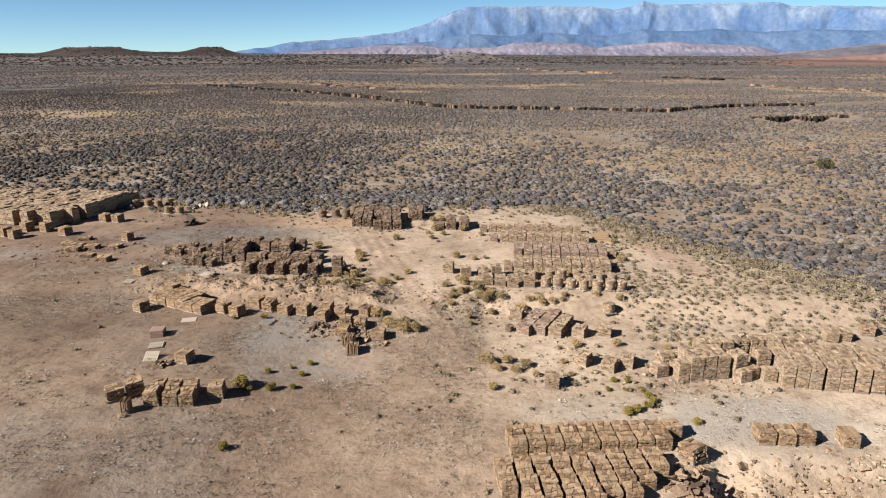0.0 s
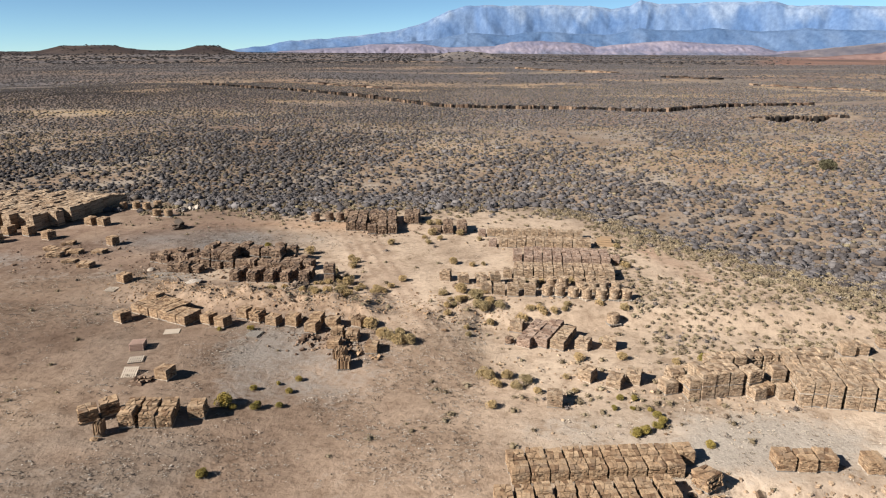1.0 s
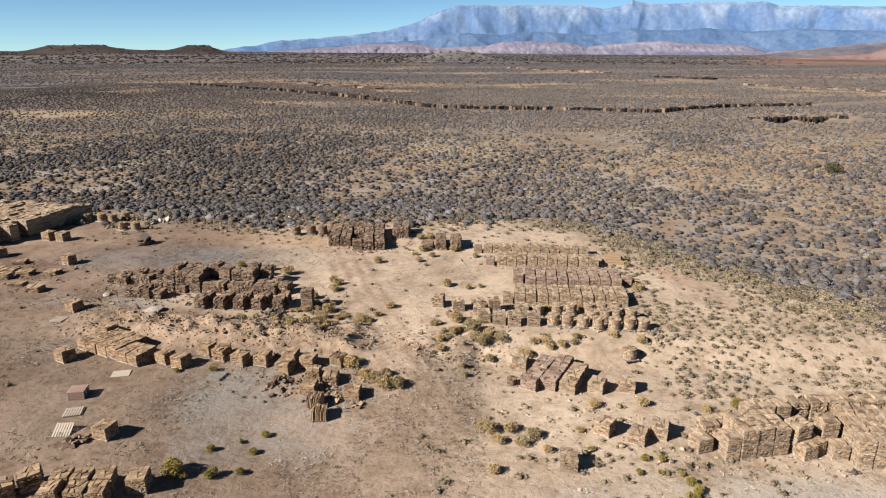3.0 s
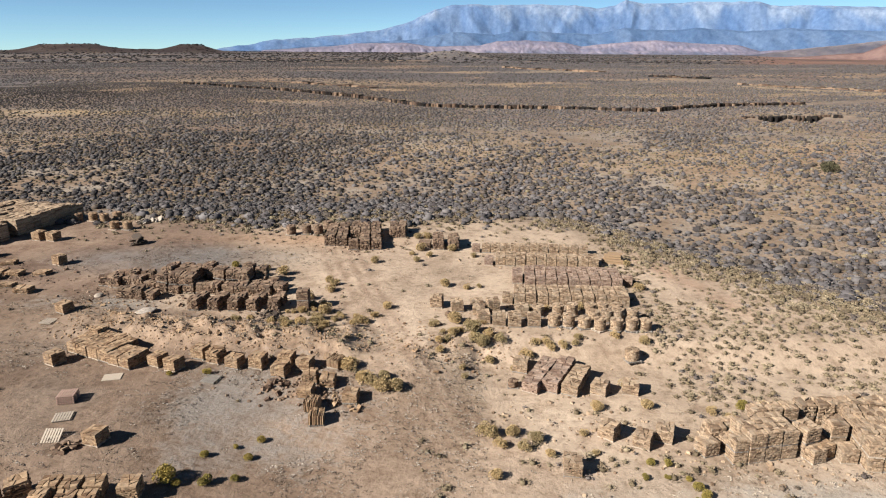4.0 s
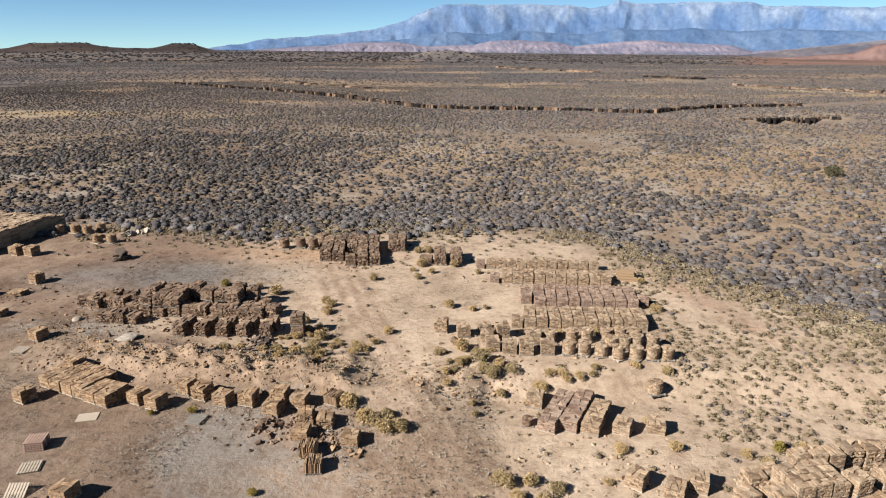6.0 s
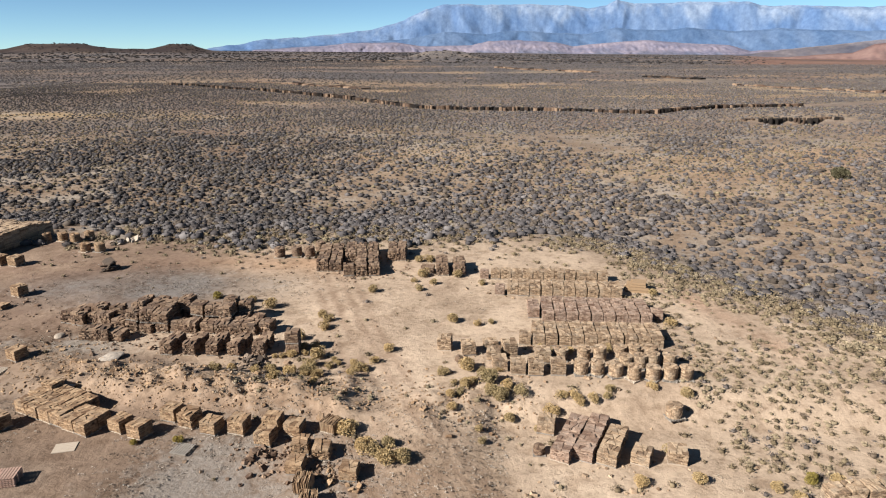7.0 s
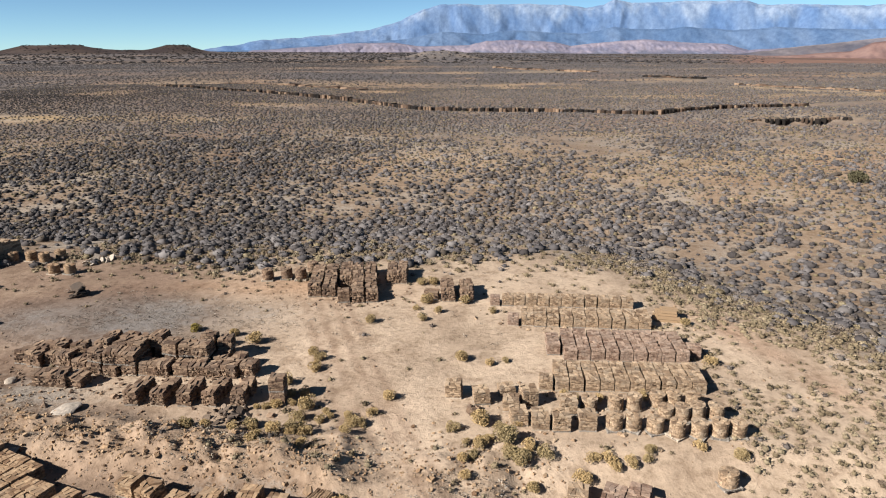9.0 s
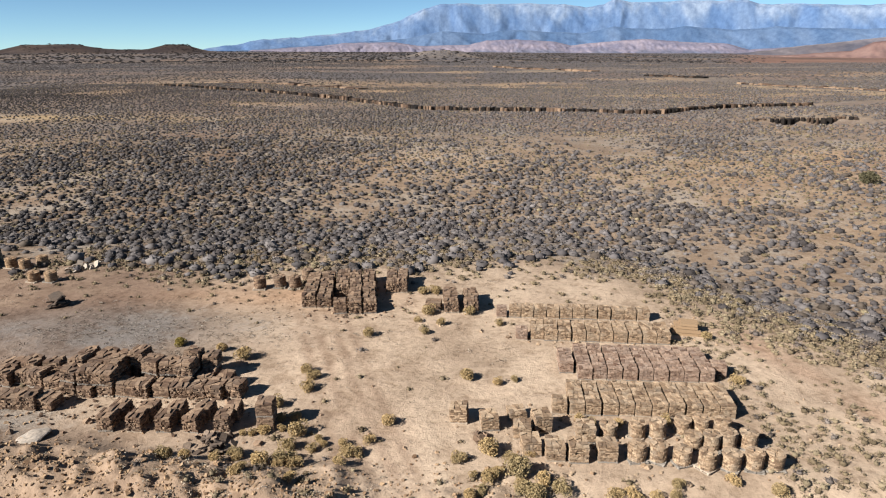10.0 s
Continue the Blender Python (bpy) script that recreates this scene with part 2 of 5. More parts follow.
def waves(x, y, scale, seed, octaves=4):
    """Smooth noise over arrays, about -1 to 1."""
    x, y = np.asarray(x, float), np.asarray(y, float)
    out, amp, total = np.zeros(np.broadcast(x, y).shape), 1.0, 0.0
    for o in range(octaves):
        gx, gy = x / scale, y / scale
        ix, iy = np.floor(gx).astype(np.int64), np.floor(gy).astype(np.int64)
        fx, fy = gx - ix, gy - iy
        fx, fy = fx * fx * (3 - 2 * fx), fy * fy * (3 - 2 * fy)

        def h(a, c):
            n = (a * 374761393 + c * 668265263 + (seed + o) * 974634527) & 0x7FFFFFFF
            n = ((n ^ (n >> 13)) * 1274126177) & 0x7FFFFFFF
            return ((n ^ (n >> 16)) & 0xFFFF) / 32767.5 - 1

        top = h(ix, iy) * (1 - fx) + h(ix + 1, iy) * fx
        bot = h(ix, iy + 1) * (1 - fx) + h(ix + 1, iy + 1) * fx
        out += amp * (top * (1 - fy) + bot * fy)
        total += amp
        amp, scale = amp * 0.5, scale * 0.5
    return out / total * 1.6


def rim(x):
    """Where the yard's terrace ends."""
    return 97 - 42 * ramp01(5, 50, x)


def gully(x):
    """The line of the gully's far wall."""
    return np.interp(x, [-300, -230, -83, -29, 44, 92, 139, 191, 260], [600, 562, 468, 405, 388, 362, 392, 410, 430])


def gully_depth(x):
    return ramp01(-262, -225, x) * (1 - ramp01(168, 205, x)) * (4.6 + 1.6 * waves(x, 0 * np.asarray(x, float), 23, 5, 3))


def open_ground(x, y):
    """Where the scrub parts and bare tan soil and straw show, 0 to 1."""
    x, y = np.asarray(x, float), np.asarray(y, float)
    k = np.clip(waves(x * 0.75, y, 48, 82, 5) * 1.5 - 0.42, 0, 1)
    for cx, cy, rx, ry, s in ((72, 206, 34, 24, 1.0), (98, 228, 26, 16, 0.8), (-8, 225, 30, 40, 0.75), (-30, 275, 22, 26, 0.6), (-175, 245, 42, 34, 0.9), (-222, 350, 46, 9, 1.0), (-105, 192, 13, 22, 0.7), (55, 276, 16, 9, 0.7), (-120, 418, 42, 14, 0.8), (-95, 640, 90, 90, 0.7), (-330, 760, 160, 60, 0.6)):
        d = ((x - cx) / rx) ** 2 + ((y - cy) / ry) ** 2
        k = np.maximum(k, s * np.exp(-d) * (0.85 + 0.5 * waves(x, y, 14, 83, 4)))
    west = np.exp(-(((x + 60) / 90) ** 2 + ((y - 165) / 45) ** 2))
    far_west = 1 - ramp01(-0.95, -0.55, x / np.maximum(y, 1))
    return np.clip(k * (1 - 0.6 * west) * (1 - 0.5 * far_west), 0, 1) * ramp01(100, 135, y)


def spoil(x, y):
    """Heaped earth beside the yard and the cut bank below it."""
    x, y = np.asarray(x, float), np.asarray(y, float)
    mid = 59.3 - 0.10 * (x + 20)
    edge = y - mid + 0.9 * waves(x, y, 4.5, 13, 3)
    w = ramp01(-2.6, -0.6, edge) * (1 - ramp01(0.8, 4.2, edge)) * ramp01(-36, -28, x) * (1 - ramp01(-10, -6, x))
    z = w * (0.95 + 0.42 * waves(x, y, 2.6, 11, 4) - 0.3 * np.abs(waves(x, y * 0.6, 1.9, 12, 3)) + 0.2 + 0.22 * waves(x, y, 1.0, 14, 2) - 0.25 * np.abs(waves(x + 0.3 * y, y, 0.8, 15, 2)))
    z += np.exp(-(((x + 34) / 5) ** 2 + ((y - 64) / 3) ** 2)) * 0.6
    cut = ramp01(36.6, 32.0, y + 0.8 * waves(x, y, 3, 21)) * ramp01(14.5, 17.5, x) * ramp01(20, 28, y) * (1 - ramp01(40, 48, x))
    z += cut * (-3.6 + 1.2 * waves(x, y, 2.6, 31, 2) + 0.5 * waves(x, y, 1.0, 33, 2) - 1.1 * np.abs(waves(x + 0.4 * y, y * 0.35, 1.8, 35, 2)))
    hump = np.exp(-(((x + 1) / 4.2) ** 2 + ((y - 58.8) / 2.2) ** 2))
    z += hump * (0.35 + 0.4 * waves(x, y, 1.9, 41, 4))
    return z


def land(x, y):
    x, y = np.asarray(x, float), np.asarray(y, float)
    east = ramp01(-4, 3, x)
    z = -0.6 - 1.4 * ramp01(-24, -8, x) * (ramp01(58, 46, y) * (1 - east) + ramp01(61.4, 57.2, y) * east)
    z = z - 9.4 * ramp01(-4, 60, y - rim(x))
    z = z + spoil(x, y)
    far = ramp01(110, 190, y)
    z = z + far * 0.9 * waves(x, y, 60, 3, 3)
    az = np.degrees(np.arctan2(x, np.maximum(y, 1)))
    z = z + ramp01(450, 3000, y) * (4 - 0.85 * np.clip(az, -60, 60)) + ramp01(500, 900, y) * 2.5 * waves(x, y, 420, 8, 3)
    z = z + 5 * np.exp(-(((x + 260) / 150) ** 2 + ((y - 520) / 130) ** 2))
    # flat-topped hills on the skyline
    band = ramp01(2500, 2800, np.hypot(x, y)) * (1 - ramp01(3300, 3700, np.hypot(x, y)))
    hill = np.zeros_like(z)
    for a, w, h in ((-33.0, 1.0, 17), (-30.9, 1.9, 18), (-30.5, 3.2, 9), (-23.2, 1.55, 19), (-23.4, 2.6, 8), (-26.8, 1.6, 5)):
        hill = np.maximum(hill, 1.45 * h * (1 - ramp01(0.5 * w, 1.0 * w, np.abs(az - a))))
    z = z + band * hill * (1 + 0.06 * waves(x, y, 40, 9, 2))
    pale = np.exp(-(((x + 60) / 95) ** 2 + ((y - 1750) / 120) ** 2))
    z = z + pale * (19 + 5 * waves(x, y, 50, 18, 3))
    return z


def at_land(x, y):
    return float(land(x, y))


# ---- ground: one sheet to the horizon ----
def spread(start, first, growth, end):
    out, v, step = [], start, first
    while abs(v) < abs(end):
        v += step
        step *= growth
        out.append(v)
    return out


def tan_bank(x, y):
    """Bare tan banks and ledges out in the scrub, 0 to 1."""
    x, y = np.asarray(x, float), np.asarray(y, float)
    k = np.exp(-(((x + 215) / 95) ** 2 + ((y - 640 + 0.3 * (x + 215)) / 20) ** 2))
    k = np.maximum(k, np.exp(-(((x - 108) / 60) ** 2 + ((y - 935) / 30) ** 2)))
    k = np.maximum(k, np.exp(-((y - (gully(x) + 4)) / 4) ** 2) * (1 - ramp01(-60, 60, x)) * (gully_depth(x) > 1.5) * 0.9)
    k = np.maximum(k, np.exp(-(((x - 168) / 34) ** 2 + ((y - 338) / 12) ** 2)) * 0.7)
    return np.maximum(k, np.exp(-((y - (560 - 1.35 * (x - 230))) / 14) ** 2) * ramp01(190, 230, x) * (1 - ramp01(330, 380, x)))


def make_ground():
    xs = np.concatenate([np.arange(-66, -40, 0.42), np.arange(-40, 4, 0.26), np.arange(4, 46.01, 0.42)])
    xs = np.concatenate([np.array(spread(-66, -0.6, 1.055, -4600))[::-1], xs, spread(46, 0.6, 1.055, 4600)])
    ys = np.concatenate([np.arange(26, 54, 0.42), np.arange(54, 66, 0.26), np.arange(66, 104, 0.42)])
    low = np.array(spread(26, -0.7, 1.12, -400))[::-1]
    mid = np.arange(104, 386, 2.0)
    cut = np.array([386, 388, 390, 393, 396, 398.5, 399.6, 400.0, 400.5, 403])
    out = np.array(spread(403, 3.0, 1.035, 4900))
    ys = np.concatenate([low, ys, mid, cut, out])
    vx, vy = np.meshgrid(xs, ys)
    # rows bend to follow the gully
    bend = np.interp(vy, [300, 385, 415, 640], [0, 1, 1, 0])
    yy = vy + (gully(vx) - 400) * bend
    z = land(vx, yy)
    trench = np.interp(vy, [386, 390, 396, 399.6, 400.0], [0, -0.25, -0.9, -1, 0], left=0, right=0)
    z = z + trench * gully_depth(vx)
    pit = np.exp(-(((vx - 150) / 22) ** 2 + ((yy - 318) / 9) ** 2) ** 2)
    z = z - 3.6 * pit
    nx, ny = len(xs), len(ys)
    verts = np.stack([vx, yy, z], -1).reshape(-1, 3)
    i = (np.arange(ny - 1)[:, None] * nx + np.arange(nx - 1)[None, :]).ravel()
    me = big_mesh("ground", verts, np.stack([i, i + 1, i + nx + 1, i + nx], -1), 4, GROUND)
    me.polygons.foreach_set("use_smooth", [True] * len(me.polygons))
    x, y = verts[:, 0], verts[:, 1]
    soil = np.empty((len(x), 3))
    soil[:] = (0.50, 0.385, 0.28)                                     # pale sand of the yard

    def lay(mask, colour):
        soil[:] = soil * (1 - mask[:, None]) + np.array(colour) * mask[:, None]

    n1, n2 = waves(x, y, 14, 51), waves(x, y, 6, 61)
    apron = (1 - ramp01(-4, 4, x + 2 * n1 + 0.75 * np.maximum(y - 42, 0) - 3)) * (1 - ramp01(62, 70, y + 2 * n2 + 0.3 * (x + 30)))
    lay(apron * 0.95, (0.265, 0.185, 0.131))                           # brown apron
    lay(apron * np.clip(1.7 * waves(x, y * 1.4, 11, 24, 5) - 0.15, 0, 0.85), (0.36, 0.262, 0.19))
    lay(apron * np.clip(1.8 * waves(x, y * 1.3, 9, 25, 5) - 0.25, 0, 0.6), (0.25, 0.20, 0.158))
    lay(apron * np.clip(1.8 * waves(x, y * 1.2, 7, 26, 5) - 0.5, 0, 0.8), (0.20, 0.13, 0.088))
    heap = np.clip(spoil(x, y) * 1.2, 0, 1) * (x < 14)
    lay(heap * 0.85 * np.clip(0.75 + 0.5 * waves(x, y, 2.5, 27, 4), 0, 1), (0.42, 0.30, 0.205))
    lay((1 - ramp01(-37, -27, x + 2 * n1)) * ramp01(48, 54, y) * (1 - ramp01(76, 82, y)) * 0.65, (0.215, 0.15, 0.105))
    lay(apron * ramp01(-14, 2, x + 3 * n1) * (1 - ramp01(48, 54, y)) * 0.8, (0.41, 0.30, 0.212))
    lay(apron * np.exp(-((y - 48) / 8) ** 2) * (1 - ramp01(-22, -10, x)) * 0.65, (0.19, 0.133, 0.096))
    lay(ramp01(-0.3, -1.6, spoil(x, y)) * 0.8, (0.43, 0.32, 0.225))
    road = np.interp(y, [45, 48.2, 51.4, 56, 63.3, 73.1, 83.1, 88], [4, 1.6, -1.4, -4.4, -7.6, -11.1, -14.4, -17])
    lay(np.exp(-((x - road) / 3.2) ** 4) * ramp01(38, 46, y) * (1 - ramp01(82, 90, y)) * 0.8, (0.525, 0.40, 0.29))
    for off in (-2.1, -0.75, 0.75, 2.0):
        cx = road + off + 0.25 * waves(y, 0 * y, 9, 64, 2)
        lay(np.exp(-((x - cx) / 0.42) ** 2) * ramp01(40, 48, y) * (1 - ramp01(82, 88, y)) * np.clip(0.75 + 0.5 * waves(x, y, 3, 63, 3), 0, 0.9), (0.335, 0.235, 0.165))
    track = np.exp(-((y - (88.5 - 0.004 * (x + 18) ** 2)) / 3.2) ** 2) * (1 - ramp01(-14, -4, x))
    lay(track * 0.8, (0.42, 0.27, 0.17))                              # reddish cart track
    lay((1 - ramp01(-34, -20, x + 3 * n1)) * ramp01(62, 74, y) * 0.9, (0.225, 0.152, 0.11))
    lay(np.exp(-(((x - 20) / 12) ** 2 + ((y - 40.3) / 3.6) ** 2)) * 0.7, (0.56, 0.475, 0.385))   # bleached grass
    scar = np.exp(-(((x - 22.5 - 0.35 * (75 - y)) / 1.6) ** 2 + ((y - 74) / 7) ** 2))
    e = y - rim(x)
    wild = ramp01(-3, 8, e + 3 * n2)
    lay(wild, (0.305, 0.222, 0.155))
    lay(scar * np.clip(0.8 + 0.6 * n2, 0, 1), (0.40, 0.235, 0.155))
    lay(ramp01(450, 800, y), (0.16, 0.13, 0.11))
    lay(ramp01(1100, 1600, y), (0.088, 0.07, 0.061))
    mott = np.clip(waves(x, y, 3.2, 55, 4) * 1.4, 0, 1)
    lay(mott * (1 - wild) * (1 - 0.85 * apron) * 0.4, (0.43, 0.32, 0.23))
    streak = np.clip(waves(x * 0.3, y, 70, 75, 4) * 1.6 - 0.2, 0, 1) * ramp01(350, 600, y) * (1 - 0.8 * ramp01(1300, 2000, y))
    lay(streak * 0.6, (0.27, 0.222, 0.175))
    rust = np.clip(waves(x, y, 55, 71, 4) * 1.3 - 0.1, 0, 1) * wild
    lay(rust * 0.75, (0.34, 0.215, 0.145))
    straw = open_ground(x, y)
    lay(straw * 0.85, (0.42, 0.295, 0.185))
    r = np.hypot(x, y)
    west = np.degrees(np.arctan2(x, np.maximum(y, 1)))
    lay((1 - ramp01(-18, -2, west - 4 + 9 * waves(x, y, 70, 44, 3))) * ramp01(95, 150, y) * (1 - 0.7 * straw) * 0.45, (0.185, 0.125, 0.085))
    lay(np.exp(-(((x + 33) / 14) ** 2 + ((y - 80) / 6) ** 2) ** 2) * 0.8, (0.185, 0.15, 0.128))
    lay(np.exp(-(((x + 31) / 5.5) ** 2 + ((y - 40) / 4) ** 2)) * np.clip(0.8 + 0.6 * n2, 0, 1), (0.40, 0.295, 0.21))
    # Dark rock along the gully wall, the trench's shade painted into the soil colour.
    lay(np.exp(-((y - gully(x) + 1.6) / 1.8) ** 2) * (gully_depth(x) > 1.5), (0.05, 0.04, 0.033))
    lay(np.exp(-(((x - 150) / 21) ** 2 + ((y - 322) / 3) ** 2) ** 2), (0.12, 0.075, 0.055))
    az = np.degrees(np.arctan2(x, np.maximum(y, 1)))
    lay(ramp01(1100, 1500, r) * ramp01(19, 23, az) * 0.75, (0.32, 0.17, 0.12))   # red beds far off
    band = np.clip(waves(x * 0.25, y, 130, 76, 5) * 1.5, -1, 1) * ramp01(800, 1300, y)
    lay(np.clip(band, 0, 1) * 0.6, (0.235, 0.19, 0.155))
    lay(np.clip(-band, 0, 1) * 0.7, (0.075, 0.06, 0.055))
    mesa = ramp01(2400, 2600, r) * (1 - ramp01(-21.5, -19.5, az))
    lay(mesa * np.clip(0.8 + 0.35 * waves(x, y, 60, 78, 4), 0, 0.95), (0.04, 0.028, 0.026))
    lay(np.exp(-(((x + 60) / 100) ** 2 + ((y - 1750) / 130) ** 2)) * np.clip(0.8 + 0.4 * waves(x, y, 30, 79, 4), 0, 1), (0.52, 0.41, 0.30))
    lay(np.exp(-(((x + 190) / 70) ** 2 + ((y - 345) / 10) ** 2)) * 0.9, (0.50, 0.35, 0.17))
    lay(np.exp(-(((x + 300) / 130) ** 2 + ((y - 450) / 80) ** 2)) * 0.7, (0.15, 0.11, 0.085))
    lay(tan_bank(x, y) * np.clip(0.8 + 0.5 * waves(x, y, 18, 80, 4), 0, 1), (0.45, 0.34, 0.22))
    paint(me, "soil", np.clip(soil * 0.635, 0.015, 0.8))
    cover = np.zeros((len(x), 3))
    dry = np.exp(-(((x - 20) / 13) ** 2 + ((y - 40.5) / 4.2) ** 2)) * 0.62
    dry = np.maximum(dry, np.exp(-(((x + 14) / 9) ** 2 + ((y - 48) / 5) ** 2)) * 0.36)
    dry = np.maximum(dry, np.exp(-(((x + 12) / 8) ** 2 + ((y - 32) / 5) ** 2)) * 0.34)
    dry = np.maximum(dry, np.exp(-(((x + 33) / 14) ** 2 + ((y - 79.5) / 5) ** 2)) * 0.4)
    dry = np.maximum(dry, np.exp(-(((x + 30) / 6) ** 2 + ((y - 33) / 6) ** 2)) * 0.36)
    dry = np.maximum(dry, np.exp(-(((x + 35) / 7) ** 2 + ((y - 66) / 3) ** 2)) * 0.45)
    dry = np.maximum(dry, wild * 0.25 * (1 - ramp01(300, 600, y)))
    cover[:, 0] = np.clip(dry * (0.75 + 0.6 * n2) + 0.12 * n1 + 0.12 + apron * (1 - heap) * (0.17 * np.clip(waves(x, y, 8, 23, 4), -0.3, 1) + 0.02), 0, 0.55)
    cover[:, 0] *= 1 - ramp01(350, 700, y)
    cover[:, 2] = np.maximum(apron * (1 - heap) * 0.55, np.exp(-(((x + 33) / 15) ** 2 + ((y - 79.5) / 6) ** 2) ** 2))
    dens = np.clip(0.78 + 0.5 * waves(x, y, 160, 91, 4) - 0.75 * straw - 0.6 * streak - 0.8 * tan_bank(x, y), 0.05, 1)
    cover[:, 1] = (0.6 * ramp01(200, 330, y) + 0.4 * ramp01(480, 640, y)) * dens * (1 - mesa) * (1 - ramp01(1300, 1700, r) * ramp01(19, 23, az) * 0.8)
    paint(me, "cover", cover)
    return tagged(new("ground", me), "tan sandy desert soil with brown apron, tracks and dry grass", "ground", kind="structure")


ground = make_ground()


# ---- the ranges on the skyline ----
def range_mesh(name, table, radius, depth, seed, material, base, span, cliff, slope, spur, size, profile, rows=56):
    """A ridge of high ground on an arc round the yard. table: degrees from north, height of the crest.
    cliff: where the cliffs begin, and their pale and dark beds; slope: two tones of the ground below them."""
    az = np.linspace(span[0], span[1], int((span[1] - span[0]) * 20))
    crest = np.interp(az, [a for a, h in table], [h for a, h in table])
    crest = crest + spur * 0.2 * waves(np.radians(az) * radius, 0 * az, 95, seed + 3, 4)
    A, V = np.meshgrid(az, np.linspace(0, 1, rows))
    arc = np.radians(A) * radius
    C = np.broadcast_to(crest, A.shape)
    warp = 0.8 * size * waves(arc, V * depth, 1.6 * size, seed + 21, 3)
    ridge = 0.9 * waves(arc + warp, V * depth * 0.5, size * 0.6, seed + 31, 2)
    ridge = ridge + 0.45 * waves(arc + 1.5 * size * V, V * depth * 0.6, size * 0.3, seed + 32, 2)
    gullies = waves(arc + 0.3 * warp, V * depth * 0.2, size * 0.16, seed + 33, 3)
    body = np.sin(np.pi * np.clip(V, 0, 1)) ** 0.8
    up = np.interp(V, *profile)
    z = base + (C - base) * up + 0.10 * spur * waves(arc, V * 500, 60, seed + 7, 4) * body
    R = radius - depth * (1 - V) - body * (spur * ridge + 0.07 * spur * gullies)
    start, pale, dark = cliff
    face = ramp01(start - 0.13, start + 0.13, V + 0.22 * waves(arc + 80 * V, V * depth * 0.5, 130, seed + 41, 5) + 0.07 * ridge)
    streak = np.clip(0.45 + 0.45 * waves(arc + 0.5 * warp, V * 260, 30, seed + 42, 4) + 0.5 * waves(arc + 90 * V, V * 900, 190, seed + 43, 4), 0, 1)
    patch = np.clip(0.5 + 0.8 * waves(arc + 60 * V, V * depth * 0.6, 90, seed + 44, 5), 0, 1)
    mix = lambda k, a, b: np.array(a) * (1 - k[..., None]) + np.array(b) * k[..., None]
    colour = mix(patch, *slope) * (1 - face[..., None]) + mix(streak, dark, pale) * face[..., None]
    verts = np.stack([R * np.sin(np.radians(A)), R * np.cos(np.radians(A)), z], -1).reshape(-1, 3)
    nx, ny = len(az), rows
    i = (np.arange(ny - 1)[:, None] * nx + np.arange(nx - 1)[None, :]).ravel()
    me = big_mesh(name, verts, np.stack([i, i + 1, i + nx + 1, i + nx], -1), 4, material)
    me.polygons.foreach_set("use_smooth", [True] * len(me.polygons))
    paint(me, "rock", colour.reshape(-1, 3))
    return me


HAZED_ROCK = far_material("hazed_rock", 0.05, 4)
NEAR_ROCK = far_material("low_hill_rock", 0.03, 2)
STEEP = ([0, 0.3, 0.55, 0.66, 0.86, 1.0], [0, 0.26, 0.50, 0.66, 0.93, 1.0])
ROUND = ([0, 0.3, 0.6, 0.85, 1.0], [0, 0.34, 0.68, 0.93, 1.0])
# Range, foothill and badland colours have the blue of distant haze mixed in.
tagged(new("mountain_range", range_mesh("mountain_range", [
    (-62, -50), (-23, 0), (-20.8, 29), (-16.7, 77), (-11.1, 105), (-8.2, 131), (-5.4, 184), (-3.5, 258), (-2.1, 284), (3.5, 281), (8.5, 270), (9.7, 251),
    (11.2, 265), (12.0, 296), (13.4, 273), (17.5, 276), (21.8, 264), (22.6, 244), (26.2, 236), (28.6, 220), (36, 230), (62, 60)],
    4400, 330, 101, HAZED_ROCK, -60, (-30, 40), (0.84, (0.151, 0.187, 0.246), (0.0793, 0.119, 0.192)), ((0.0592, 0.101, 0.184), (0.0908, 0.133, 0.21)), 24, 260.0, STEEP)),
    "haze-blue mountain range with pale cliffs on the skyline", "mountains", kind="structure")
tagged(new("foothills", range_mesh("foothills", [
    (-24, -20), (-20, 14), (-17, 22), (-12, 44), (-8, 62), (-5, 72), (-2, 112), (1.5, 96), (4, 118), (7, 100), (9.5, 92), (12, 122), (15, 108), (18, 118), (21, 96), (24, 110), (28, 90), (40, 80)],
    4060, 220, 121, HAZED_ROCK, -60, (-24, 40), (1.4, (0.149, 0.173, 0.227), (0.105, 0.141, 0.202)), ((0.0509, 0.085, 0.149), (0.0747, 0.11, 0.174)), 16, 210.0, ROUND, 36)),
    "dark haze-blue wooded foothills of the range", "hills", kind="structure")
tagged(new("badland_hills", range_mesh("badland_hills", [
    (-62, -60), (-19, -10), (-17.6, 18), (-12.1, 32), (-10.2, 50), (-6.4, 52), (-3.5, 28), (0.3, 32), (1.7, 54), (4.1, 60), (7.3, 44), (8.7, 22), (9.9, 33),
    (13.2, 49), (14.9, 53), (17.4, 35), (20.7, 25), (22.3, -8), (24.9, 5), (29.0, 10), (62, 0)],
    3800, 240, 131, HAZED_ROCK, -40, (-22, 34), (0.42, (0.168, 0.144, 0.167), (0.107, 0.101, 0.134)), ((0.0666, 0.0766, 0.107), (0.0963, 0.0949, 0.121)), 12, 70.0, STEEP, 36)),
    "pale pink badland cliffs below the mountains", "hills", kind="structure")
